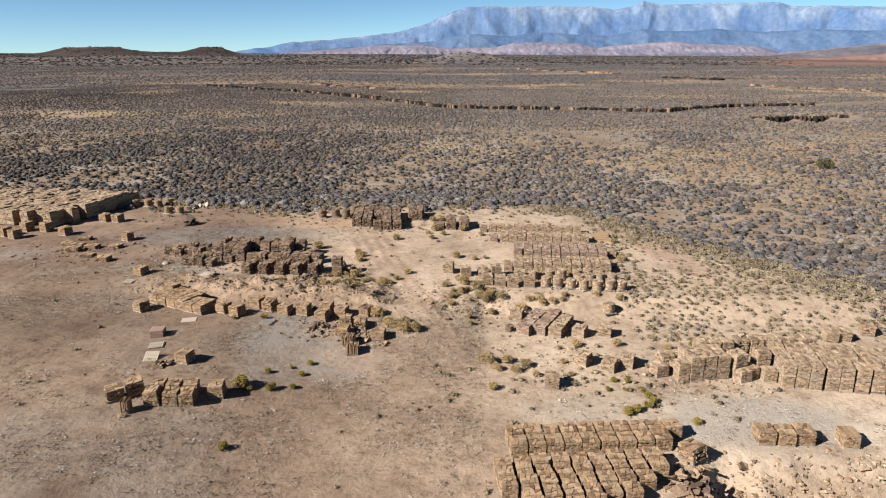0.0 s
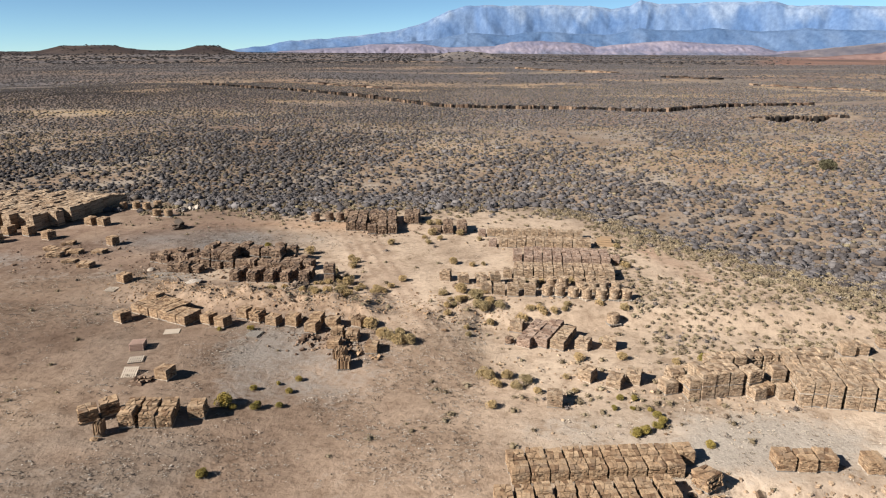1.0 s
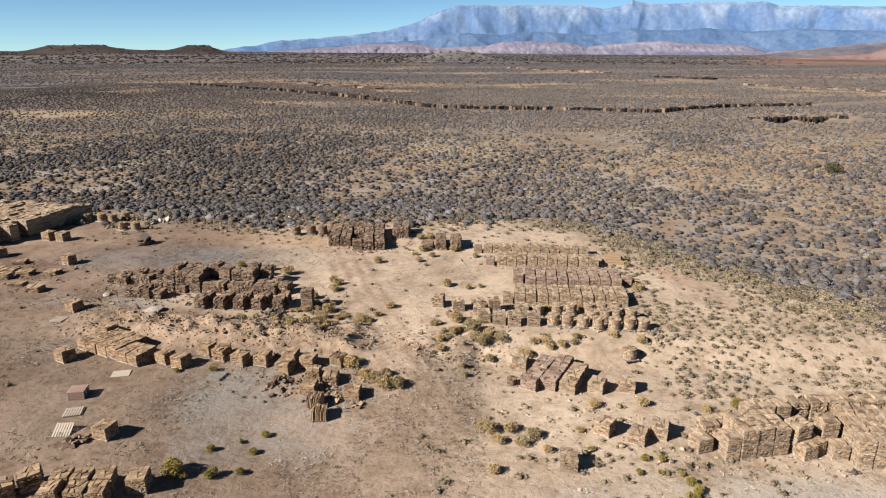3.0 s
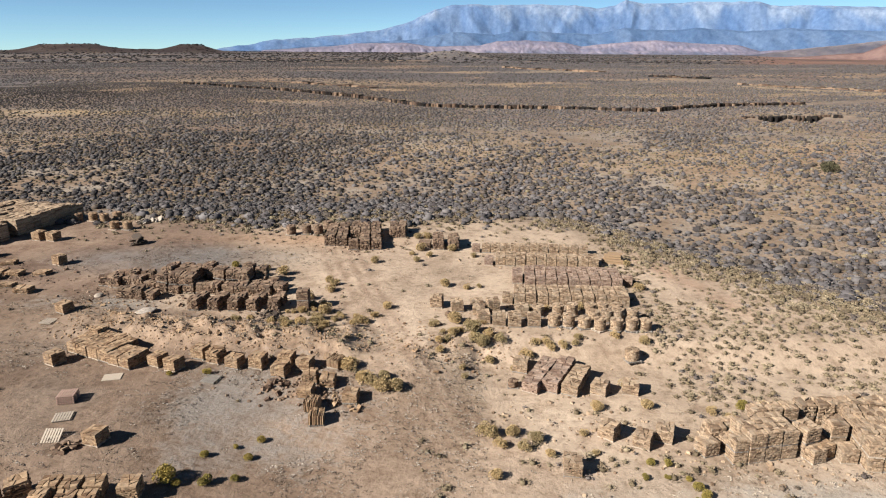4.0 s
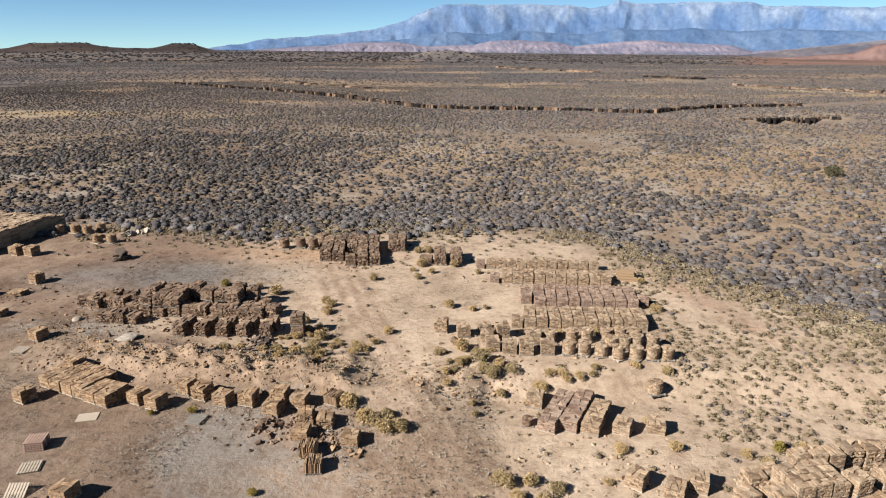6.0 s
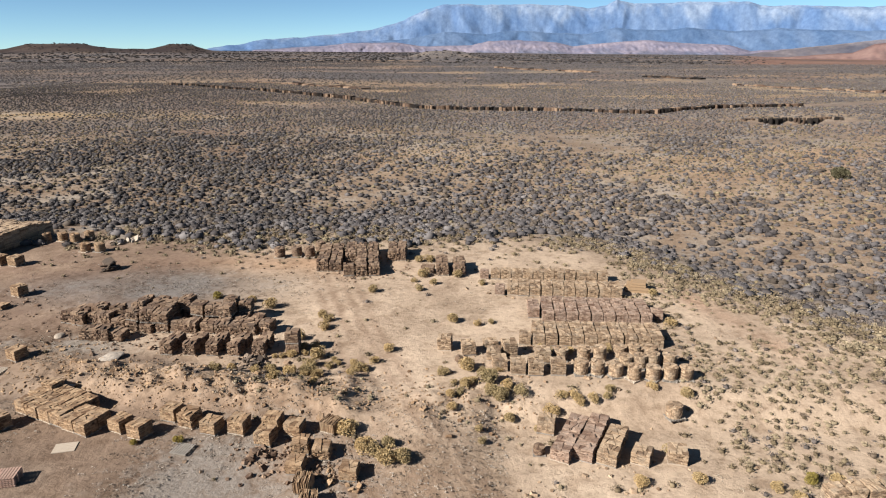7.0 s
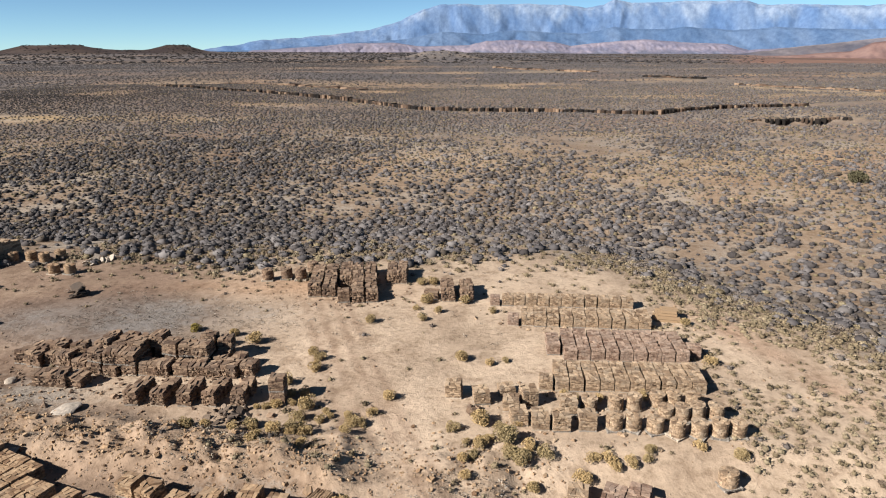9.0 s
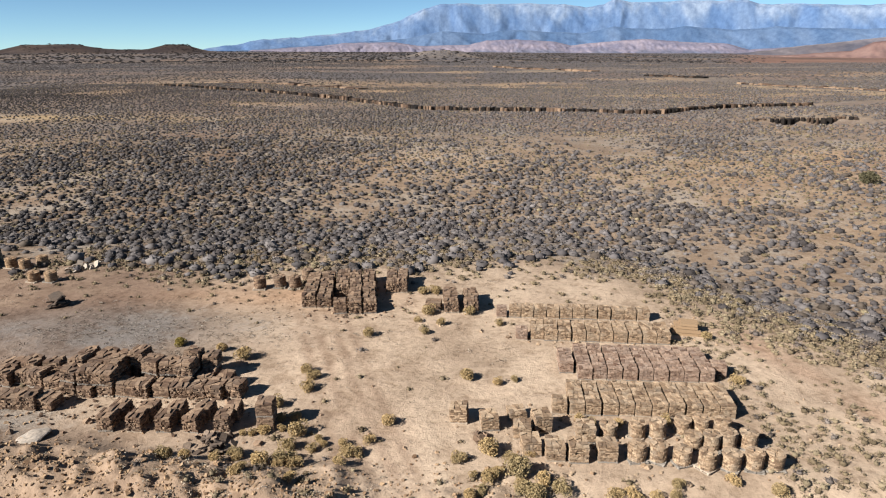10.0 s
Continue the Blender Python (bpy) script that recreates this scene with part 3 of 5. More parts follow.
tagged(new("brown_hills", range_mesh("brown_hills", [
    (18, -60), (21, -22), (23.9, -4), (26, 14), (27.5, 22), (29, 34), (31.2, 46), (36, 52), (44, 30)],
    3450, 260, 141, NEAR_ROCK, -60, (18, 44), (0.9, (0.167, 0.142, 0.141), (0.109, 0.102, 0.117)), ((0.0644, 0.0627, 0.0763), (0.0968, 0.084, 0.0883)), 12, 120.0, ROUND, 30)),
    "low grey-brown hills before the mountains", "hills", kind="structure")
tagged(new("red_hills", range_mesh("red_hills", [
    (-62, -60), (19.5, -60), (21.5, -26), (25.4, -20), (27.3, -12), (29.0, -6), (30.2, 24), (31.5, 32), (34, 30), (38, 38), (50, 10), (62, -40)],
    3000, 200, 151, NEAR_ROCK, -60, (18, 44), (0.62, (0.153, 0.0981, 0.0839), (0.104, 0.0623, 0.057)), ((0.085, 0.0593, 0.057), (0.121, 0.0742, 0.0672)), 9, 80.0, STEEP, 30)),
    "red sandstone hills beyond the scrub", "hills", kind="structure")


# ---- rock walls of the gullies ----
def rock_wall(name, line, low, high, step, material, label, seed, proud=1.0, keep=1.0):
    """Broken blocks side by side along a line, each with its own face, height and set-back."""
    rnd = random.Random(seed)
    soup = Soup()
    pts = [Vector(p) for p in line]
    for a, b in zip(pts, pts[1:]):
        n = max(1, int((b - a).length / step))
        for i in range(n):
            p = a.lerp(b, (i + rnd.random() * 0.3) / n)
            if rnd.random() > keep:
                continue
            d = (b - a).normalized()
            w = step * rnd.uniform(0.35, 0.62)
            back = -proud if rnd.random() < 0.22 else proud * rnd.uniform(0.2, 1.2)
            z = at_land(p.x, p.y + 6)
            h = rnd.uniform(0.45, 1.0)
            m = Matrix.Translation((p.x, p.y + back, z)) @ Matrix.Rotation(math.atan2(d.y, d.x) + rnd.uniform(-0.25, 0.25), 4, "Z")
            t = rnd.uniform(-0.3, 0.3)
            ring = [(-w, -0.6 * step + t), (w * rnd.uniform(-0.3, 0.3), -0.75 * step), (w, -0.55 * step - t), (w * 0.9, step), (-w * 0.9, step)]
            soup.prism(ring, -low, [high * h * rnd.uniform(0.7, 1.1) for _ in ring], m, 0.04)
    return tagged(new(name, soup.mesh(name, material)), label, "rock wall", kind="structure")


gl = [(x, float(gully(x)) - 1.2, 0) for x in range(-255, 196, 5)]
rock_wall("gully_wall", gl, 6.0, 1.2, 2.3, STONE["shaded_varnish"], "varnished sandstone wall of a dry gully, darkened with painted shade", 3, 1.0)
rock_wall("gully_wall", [(x, y - 0.9, z) for x, y, z in gl], 6.0, 1.3, 1.7, STONE["brown"], "tan broken sandstone blocks along a dry gully", 13, 1.0, 0.3)
rock_wall("pit_wall", [(126 + i * 2.5, 326 + 2.0 * math.sin(i * 0.9) - 0.02 * (i - 9) ** 2, 0) for i in range(19)], 5.0, 0.3, 1.5, STONE["shaded_varnish"], "dark brown sandstone rim of a pit", 4, 0.35)
rock_wall("ledge", [(230 + i * 12, 600 - i * 18 + 6 * math.sin(i), 0) for i in range(8)], 3, 2.0, 4, STONE["brown"], "low tan sandstone ledge in the scrub", 5)
rock_wall("ledge", [(45 + i * 15, 1090 - i * 24 + 9 * math.sin(i * 1.3), 0) for i in range(9)], 3, 3.0, 8, STONE["brown"], "tan sandstone ledge far out in the scrub", 6)
rock_wall("ledge", [(190 + i * 8, 745 - i * 8, 0) for i in range(7)], 3, 2.6, 5, STONE["shaded_varnish"], "low dark ledge far out in the scrub", 7)
rock_wall("ledge", [(-230 + i * 15, 640 - i * 9 + 5 * math.sin(i * 1.7), 0) for i in range(11)], 3, 1.6, 6, STONE["brown"], "tan sandstone ledge above the gully", 8)


# ---- scrub ----
def shrub_shape(seed, blades, core, wide=1.0, heart=0.37):
    """A low rounded bush about one metre across: a lumpy mound of twigs with leafy sprays standing out of it.
    Triangles, and a tone for each point, with shade painted into the mound's tones.
    """
    r = np.random.RandomState(seed)
    v, f, tone = [], [], []
    if core:
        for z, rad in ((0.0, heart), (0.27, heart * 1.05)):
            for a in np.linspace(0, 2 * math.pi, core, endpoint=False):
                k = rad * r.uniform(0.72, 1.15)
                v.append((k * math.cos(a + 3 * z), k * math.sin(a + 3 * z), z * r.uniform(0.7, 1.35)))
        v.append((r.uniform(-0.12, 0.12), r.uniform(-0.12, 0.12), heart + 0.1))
        # Mound tones drop towards the base: shade among the twigs, painted in.
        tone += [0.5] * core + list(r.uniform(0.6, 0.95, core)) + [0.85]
        for i in range(core):
            n = (i + 1) % core
            f += [(i, n, core + i), (n, core + n, core + i), (core + i, core + n, 2 * core)]
    for i in range(blades):
        a, el = r.uniform(0, 2 * math.pi), r.uniform(0.05, 1.45)
        d = np.array([math.cos(a) * math.cos(el), math.sin(a) * math.cos(el), math.sin(el)])
        s = np.cross(d, r.normal(size=3))
        s /= np.linalg.norm(s)
        mid, tip = d * r.uniform(0.30, 0.42), d * r.uniform(0.46, 0.56)
        w = r.uniform(0.05, 0.10) * wide
        k = len(v)
        if r.rand() < 0.5:
            v += [tuple(tip), tuple(mid + s * w), tuple(mid - s * w)]
        else:
            v += [tuple(mid), tuple(tip + s * w), tuple(tip - s * w)]
        f.append((k, k + 1, k + 2))
        tone += [r.uniform(0.85, 1.12)] * 3
    return np.array(v, np.float32), np.array(f, np.int32), np.array(tone, np.float32)


def scatter(name, px, py, size, tint, blades, core, label, category, seed, kinds=7, squash=0.75, wide=1.0, heart=0.37):
    """One mesh of many bushes."""
    r = np.random.RandomState(seed)
    pz = land(px, py)
    which, turn = r.randint(0, kinds, len(px)), r.uniform(0, 2 * math.pi, len(px))
    V, Fc, T, k = [], [], [], 0
    for i in range(kinds):
        v, f, tone = shrub_shape(seed * 31 + i, blades, core, wide, heart)
        s = np.nonzero(which == i)[0]
        c, n = np.cos(turn[s])[:, None], np.sin(turn[s])[:, None]
        x = (v[:, 0] * c - v[:, 1] * n) * size[s, None] + px[s, None]
        y = (v[:, 0] * n + v[:, 1] * c) * size[s, None] + py[s, None]
        z = v[:, 2] * size[s, None] * squash * (0.8 + 0.4 * r.rand(len(s), 1)) + pz[s, None]
        V.append(np.stack([x, y, z], -1).reshape(-1, 3))
        Fc.append((f[None] + (np.arange(len(s)) * len(v))[:, None, None] + k).reshape(-1, 3))
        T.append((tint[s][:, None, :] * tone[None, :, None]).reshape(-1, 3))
        k += len(s) * len(v)
    me = big_mesh(name, np.concatenate(V), np.concatenate(Fc), 3, PLANT)
    paint(me, "tint", np.concatenate(T))
    return tagged(new(name, me), label, category, kind="stuff")


GREYS = np.array([(0.08, 0.0703, 0.0678), (0.0944, 0.0824, 0.0778), (0.0578, 0.049, 0.0458), (0.116, 0.102, 0.0952), (0.0848, 0.0666, 0.0522)])
STRAWS = np.array([(0.154, 0.119, 0.0691), (0.126, 0.096, 0.0566), (0.188, 0.15, 0.0912)])


def jitter_grid(x0, x1, y0, y1, step, seed):
    r = np.random.RandomState(seed)
    gx, gy = np.meshgrid(np.arange(x0, x1, step), np.arange(y0, y1, step))
    px = gx.ravel() + r.uniform(-0.55, 0.55, gx.size) * step
    py = gy.ravel() + r.uniform(-0.55, 0.55, gx.size) * step
    return px, py, r


def in_view(px, py):
    return (px > -0.86 * py - 4) & (px < 0.62 * py + 12)


def moor(px, py):
    """The scrub is a darker kind over the western plain, in drifts."""
    az = np.degrees(np.arctan2(px, py))
    k = (1 - ramp01(-14, 5, az + 9 * waves(px, py, 70, 44, 3))) * ramp01(90, 150, py)
    dark = np.exp(-(((px + 300) / 130) ** 2 + ((py - 440) / 95) ** 2))
    return (1.12 - 0.26 * k - 0.42 * dark - 0.25 * k * ramp01(900, 1500, py))[:, None]


def make_scrub():
    # the near scrub below the terrace
    px, py, r = jitter_grid(-270, 200, 55, 300, 1.3, 5)
    e = py - rim(px)
    clump = waves(px, py, 26, 71, 4)
    straw = open_ground(px, py)
    keep = in_view(px, py) & (e > -2 + 13 * ramp01(2, 18, px) + (2 + 6 * ramp01(2, 18, px)) * waves(px, py, 9, 15, 3) + (1 + 8 * ramp01(2, 18, px)) * (r.rand(len(px)) - 0.5)) & (r.rand(len(px)) < 0.84 - 0.26 * ramp01(10, 40, px) * (1 - 0.5 * ramp01(150, 220, py)) + 0.55 * clump - 0.8 * straw - 0.95 * ramp01(235, 300, py))
    keep &= ~((np.abs(px - 150) < 30) & (py > 300))
    px, py = px[keep], py[keep]
    n = len(px)
    tint = GREYS[r.randint(0, len(GREYS), n)] * (0.8 + 0.4 * r.rand(n, 1))
    dry = r.rand(n) < 0.10 + 0.35 * straw[keep]
    tint[dry] = STRAWS[r.randint(0, 3, dry.sum())]
    size = (0.7 + 1.7 * r.rand(n) ** 2.0) * np.where(dry, 0.65, 1.0)
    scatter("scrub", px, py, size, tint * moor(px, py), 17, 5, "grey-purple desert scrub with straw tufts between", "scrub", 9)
    px, py, r = jitter_grid(-210, 200, 100, 330, 1.25, 25)
    straw = open_ground(px, py)
    keep = in_view(px, py) & (py - rim(px) > 14) & (r.rand(len(px)) < 0.62 * np.clip(1.6 * straw, 0, 1) + 0.10) & ~((np.abs(px - 150) < 30) & (py > 300))
    px, py = px[keep], py[keep]
    n = len(px)
    tint = np.where(r.rand(n, 1) < 0.45, 0.9 * STRAWS[r.randint(0, 3, n)], GREYS[r.randint(0, len(GREYS), n)]) * (0.8 + 0.4 * r.rand(n, 1))
    scatter("scrub", px, py, r.uniform(0.45, 1.15, n), tint, 7, 4, "small grey brush and straw tufts on open soil", "scrub", 19)
    # the far scrub
    px, py, r = jitter_grid(-560, 440, 232, 680, 1.95, 6)
    straw = open_ground(px, py)
    off = py - gully(px)
    keep = in_view(px, py) & ~((off > -15) & (off < 2)) & ~((np.abs(px - 150) < 26) & (np.abs(py - 318) < 10))
    keep &= r.rand(len(px)) > tan_bank(px, py)
    keep &= r.rand(len(px)) < ramp01(232, 300, py) * (1 - 0.9 * ramp01(560, 680, py)) * 0.92 + 0.3 * waves(px, py, 40, 72, 3) - 0.65 * straw - 0.3 * (1 - ramp01(232, 300, py))
    px, py = px[keep], py[keep]
    n = len(px)
    tint = GREYS[r.randint(0, len(GREYS), n)] * (0.8 + 0.4 * r.rand(n, 1))
    dry = r.rand(n) < 0.08 + 0.4 * straw[keep]
    tint[dry] = STRAWS[r.randint(0, 3, dry.sum())]
    scatter("scrub", px, py, r.uniform(0.8, 1.9, n), 1.08 * tint * moor(px, py), 5, 3, "far grey desert scrub on the plain", "scrub", 10)
    # the plain beyond the gully
    px, py, r = jitter_grid(-1500, 1150, 600, 1500, 6.0, 16)
    streak = np.clip(waves(px * 0.3, py, 70, 75, 4) * 1.6 - 0.2, 0, 1)
    keep = in_view(px, py) & (r.rand(len(px)) < (1 - tan_bank(px, py)) * ramp01(600, 700, py) * (1.05 - 0.8 * streak - 0.6 * ramp01(1200, 1500, py)))
    px, py = px[keep], py[keep]
    n = len(px)
    tint = GREYS[r.randint(0, len(GREYS), n)] * (0.8 + 0.4 * r.rand(n, 1))
    scatter("scrub", px, py, r.uniform(1.6, 3.8, n), tint * moor(px, py), 4, 3, "distant grey scrub beyond the gully", "scrub", 13, squash=0.55)
    px, py, r = jitter_grid(-2900, 2000, 1350, 3300, 19.0, 17)
    keep = in_view(px, py) & (r.rand(len(px)) < 0.5 + 0.5 * waves(px * 0.3, py, 130, 73, 4)) & (r.rand(len(px)) > ramp01(15, 26, np.degrees(np.arctan2(px, py))))
    px, py = px[keep], py[keep]
    n = len(px)
    tint = GREYS[r.randint(0, len(GREYS), n)] * (0.35 + 0.35 * r.rand(n, 1))
    scatter("scrub", px, py, r.uniform(5, 13, n), tint * moor(px, py), 5, 4, "grey thickets at the edge of the plain", "scrub", 14, squash=0.4)
    # low tufts on the slope at the terrace's edge and on the sandy ground
    px, py, r = jitter_grid(-50, 60, 28, 112, 0.66, 7)
    e = py - rim(px)
    edge = np.exp(-((e - 3) / 8.0) ** 2)
    right = ramp01(14, 17.5, px) * ramp01(47, 54, py) * (0.8 + 0.5 * waves(px, py, 5, 18, 2))
    mid = np.exp(-(((px - 8) / 8) ** 2 + ((py - 47) / 4) ** 2)) + np.exp(-(((px + 1) / 6) ** 2 + ((py - 58) / 3.5) ** 2))
    left = np.exp(-(((px + 11) / 4) ** 2 + ((py - 61) / 5) ** 2))
    track = np.exp(-((px - (-4 + 0.012 * (70 - py) ** 2)) / 4.5) ** 2) * (py > 40)
    keep = (e < 22) & (r.rand(len(px)) < (0.8 * edge + 1.25 * right + 0.75 * mid + 0.55 * left + 0.02) * (1 - 0.8 * track) * (0.75 + 0.6 * waves(px, py, 7, 17, 3)))
    px, py = px[keep], py[keep]
    n = len(px)
    tint = np.where(r.rand(n, 1) < 0.9 - 0.5 * ramp01(2, 14, e[keep])[:, None], 1.12 * STRAWS[r.randint(0, 3, n)] * np.array([(1.0, 0.98, 1.02)]), GREYS[r.randint(0, 5, n)] * np.array([(1.55, 1.45, 1.3)])) * (0.8 + 0.4 * r.rand(n, 1))
    scatter("tuft", px, py, r.uniform(0.4, 1.15, n) * (0.85 + 0.3 * (e[keep] > -6)), tint, 34, 4, "dry straw and grey tufts in the sand", "grass tuft", 11, wide=0.8, squash=0.65, heart=0.24)
    # short dead grass
    px, py, r = jitter_grid(-48, 40, 28, 96, 0.38, 8)
    patch = np.exp(-(((px - 20) / 13) ** 2 + ((py - 40.5) / 4.2) ** 2)) + 0.7 * np.exp(-(((px + 14) / 9) ** 2 + ((py - 48) / 5) ** 2)) + 0.5 * np.exp(-(((px + 12) / 8) ** 2 + ((py - 32) / 5) ** 2)) + 1.3 * np.exp(-(((px + 33) / 14) ** 2 + ((py - 79.5) / 5) ** 2)) + 0.9 * np.exp(-(((px - 19) / 5) ** 2 + ((py - 34) / 2.5) ** 2)) + 0.7 * np.exp(-(((px + 35) / 7) ** 2 + ((py - 66) / 3) ** 2))
    bank = np.exp(-((py - 59.3 + 0.1 * (px + 20)) / 3.5) ** 2) * (px < -5)
    keep = r.rand(len(px)) < (0.7 * patch + np.clip(0.7 + 1.9 * waves(px, py, 8, 23, 4), 0.22, 1.7) * (px < 2) * (py < 58) + 0.5 * bank + 0.035) * (0.6 + 0.9 * waves(px, py, 4, 19, 3))
    px, py = px[keep], py[keep]
    n = len(px)
    grey = np.maximum((px < 2) * (py < 58) * 0.9, (py > 73) * (px < -14) * 1.0)[:, None]
    pale = np.array([(0.264, 0.22, 0.166)]) * (1 - grey) + np.array([(0.262, 0.223, 0.180)]) * grey
    tint = np.where(r.rand(n, 1) < 0.62, pale, np.array([(0.106, 0.0785, 0.0553)])) * (0.7 + 0.5 * r.rand(n, 1)) * (1 + 0.3 * ramp01(5, 14, px) * (py < 47) - 0.15 * (py > 73))[:, None]
    scatter("dead_grass", px, py, r.uniform(0.22, 0.58, n) * (1 + 0.5 * (r.rand(n) < 0.1)), tint, 14, 0, "short grey dead grass on the yard", "grass", 12, squash=0.55, wide=1.1)


make_scrub()


def bush_kind(seed, leaf, blades, label, category):
    """A single bush: woody stems under a crown of narrow leaves; one metre across."""
    r = random.Random(seed)
    stems = Soup()
    for i in range(7):
        a = i * 0.9 + r.random()
        m = Matrix.Rotation(a, 4, "Z") @ Matrix.Rotation(r.uniform(0.2, 0.9), 4, "Y")
        stems.prism([(0.02, 0), (-0.012, 0.018), (-0.012, -0.018)], 0, 0.36, m, 0.4)
    ob = new("bush", stems.mesh("bush", STEM))
    tagged(ob, label, category)
    v, f = [], []
    lumps = [(Vector((r.uniform(-0.27, 0.27), r.uniform(-0.27, 0.27), r.uniform(0.22, 0.40))), r.uniform(0.17, 0.28)) for _ in range(9)]
    for i in range(blades):
        c, rad = r.choice(lumps)
        d = Vector((r.gauss(0, 1), r.gauss(0, 1), r.gauss(0.35, 0.9))).normalized()
        p = c + d * rad * r.uniform(0.8, 1.05)
        p.z = max(p.z, 0.02)
        s = d.cross(Vector((r.gauss(0, 1), r.gauss(0, 1), r.gauss(0, 1)))).normalized()
        q = d.cross(s)
        w, l = r.uniform(0.025, 0.042), r.uniform(0.05, 0.09)
        k = len(v)
        v += [p - s * w, p + s * w, p + (d * 0.7 + q * 0.5) * l]
        f.append((k, k + 1, k + 2))
    child("crown", mesh_of("crown", v, f, leaf), ob)
    return ob


def put(ob, x, y, size=1.0, turn=0.0, up=0.0, group=""):
    """A copy of a thing on the ground."""
    m = Matrix.Translation((x, y, at_land(x, y) + up)) @ Matrix.Rotation(turn, 4, "Z")
    c = copy_thing(ob, m)
    c.scale = [s * size for s in ob.scale]
    return c


def make_bushes():
    gold = [bush_kind(i, GOLD_LEAF, 2200, "rounded golden-yellow desert bush growing in the sand", "bush") for i in range(3)]
    olive = [bush_kind(10 + i, OLIVE_LEAF, 2000, "olive-brown desert bush growing in the sand", "bush") for i in range(3)]
    rnd = random.Random(77)
    for x, y, s in GOLD_BUSHES:
        put(rnd.choice(gold), x, y, s * 0.85, rnd.uniform(0, 6))
    for x, y, s in OLIVE_BUSHES:
        put(rnd.choice(olive), x, y, s * 0.9, rnd.uniform(0, 6))
    lone = bush_kind(30, DARK_LEAF, 2600, "large dark olive bush alone in the grey scrub", "bush")
    put(lone, 96.5, 188.0, 4.6)
    for ob in gold + olive + [lone]:
        for c in list(ob.children):
            bpy.data.objects.remove(c)
        bpy.data.objects.remove(ob)


# ---- palletised stone ----
def pallet_mesh(material, name="pallet"):
    """A wooden pallet, 1 m square: deck boards on three bearers, boards below."""
    s = Soup()
    for i in range(3):
        y = -0.47 + i * 0.42
        s.box(-0.5, y, 0.02, 0.5, y + 0.1, 0.10)
    for i in range(7):
        x = -0.5 + i * 0.15
        s.box(x, -0.5, 0.10, x + 0.1, 0.5, 0.122)
    for i in range(3):
        x = -0.5 + i * 0.45
        s.box(x, -0.5, 0.0, x + 0.1, 0.5, 0.02)
    return s.mesh(name, material)


PALLET_GREY = pallet_mesh(WOOD_GREY)
PALLET_PALE = pallet_mesh(WOOD_PALE)


def flag_ring(r, w, d):
    """The outline of a broken flagstone about w by d."""
    pts = []
    n = r.choice((5, 6, 6, 7))
    for i in range(n):
        a = (i + r.uniform(-0.28, 0.28)) * 2 * math.pi / n
        c, s = math.cos(a), math.sin(a)
        k = 1 / max(abs(c), abs(s)) ** 0.75
        pts.append((c * k * w * 0.5 * r.uniform(0.85, 1.1), s * k * d * 0.5 * r.uniform(0.85, 1.1)))
    return pts


def quad_ring(r, x0, y0, x1, y1, j):
    u = lambda: r.uniform(-j, j)
    cx, cy = (x0 + x1) / 2, (y0 + y1) / 2
    return [(x0 + u(), y0 + u()), (cx + u(), y0 + 1.6 * u()), (x1 + u(), y0 + u()), (x1 + 1.6 * u(), cy + u()), (x1 + u(), y1 + u()), (cx + u(), y1 + 1.6 * u()), (x0 + u(), y1 + u()), (x0 + 1.6 * u(), cy + u())]


def cuts(r, n):
    p = [-0.5] + [(-0.5 + (i + r.uniform(-0.25, 0.25)) / n) for i in range(1, n)] + [0.5]
    return list(zip(p, p[1:]))


def courses(r, height, j=0.024, low=0.05, high=0.12, holes=0.03):
    """Flat courses of split stone, a metre square."""
    s = Soup()
    s.box(-0.37, -0.37, 0.122, 0.37, 0.37, height - 0.02)
    for side in range(4):
        turn = Matrix.Rotation(side * math.pi / 2, 4, "Z")
        z = 0.122
        while z < height - 0.03:
            th = min(r.uniform(low, high), height - z)
            x = -0.5 + r.uniform(-0.02, 0.03)
            while x < 0.42:
                w = min(r.uniform(0.12, 0.42), 0.5 - x)
                if r.random() > holes or z < 0.2:
                    a, b, c = r.uniform(-j, j), r.uniform(-j, j), r.uniform(-j, j)
                    k = th * r.uniform(0.62, 1.0)
                    ring = [(x + 0.006, -0.49 + a), (x + w * r.uniform(0.3, 0.7), -0.5 + c), (x + w - 0.006, -0.49 + b), (x + w - 0.006, -0.28), (x + 0.006, -0.28)]
                    s.prism(ring, z, [z + k * r.uniform(0.85, 1.02) for _ in ring], turn)
                x += w
            z += th
    return s, height - 0.02


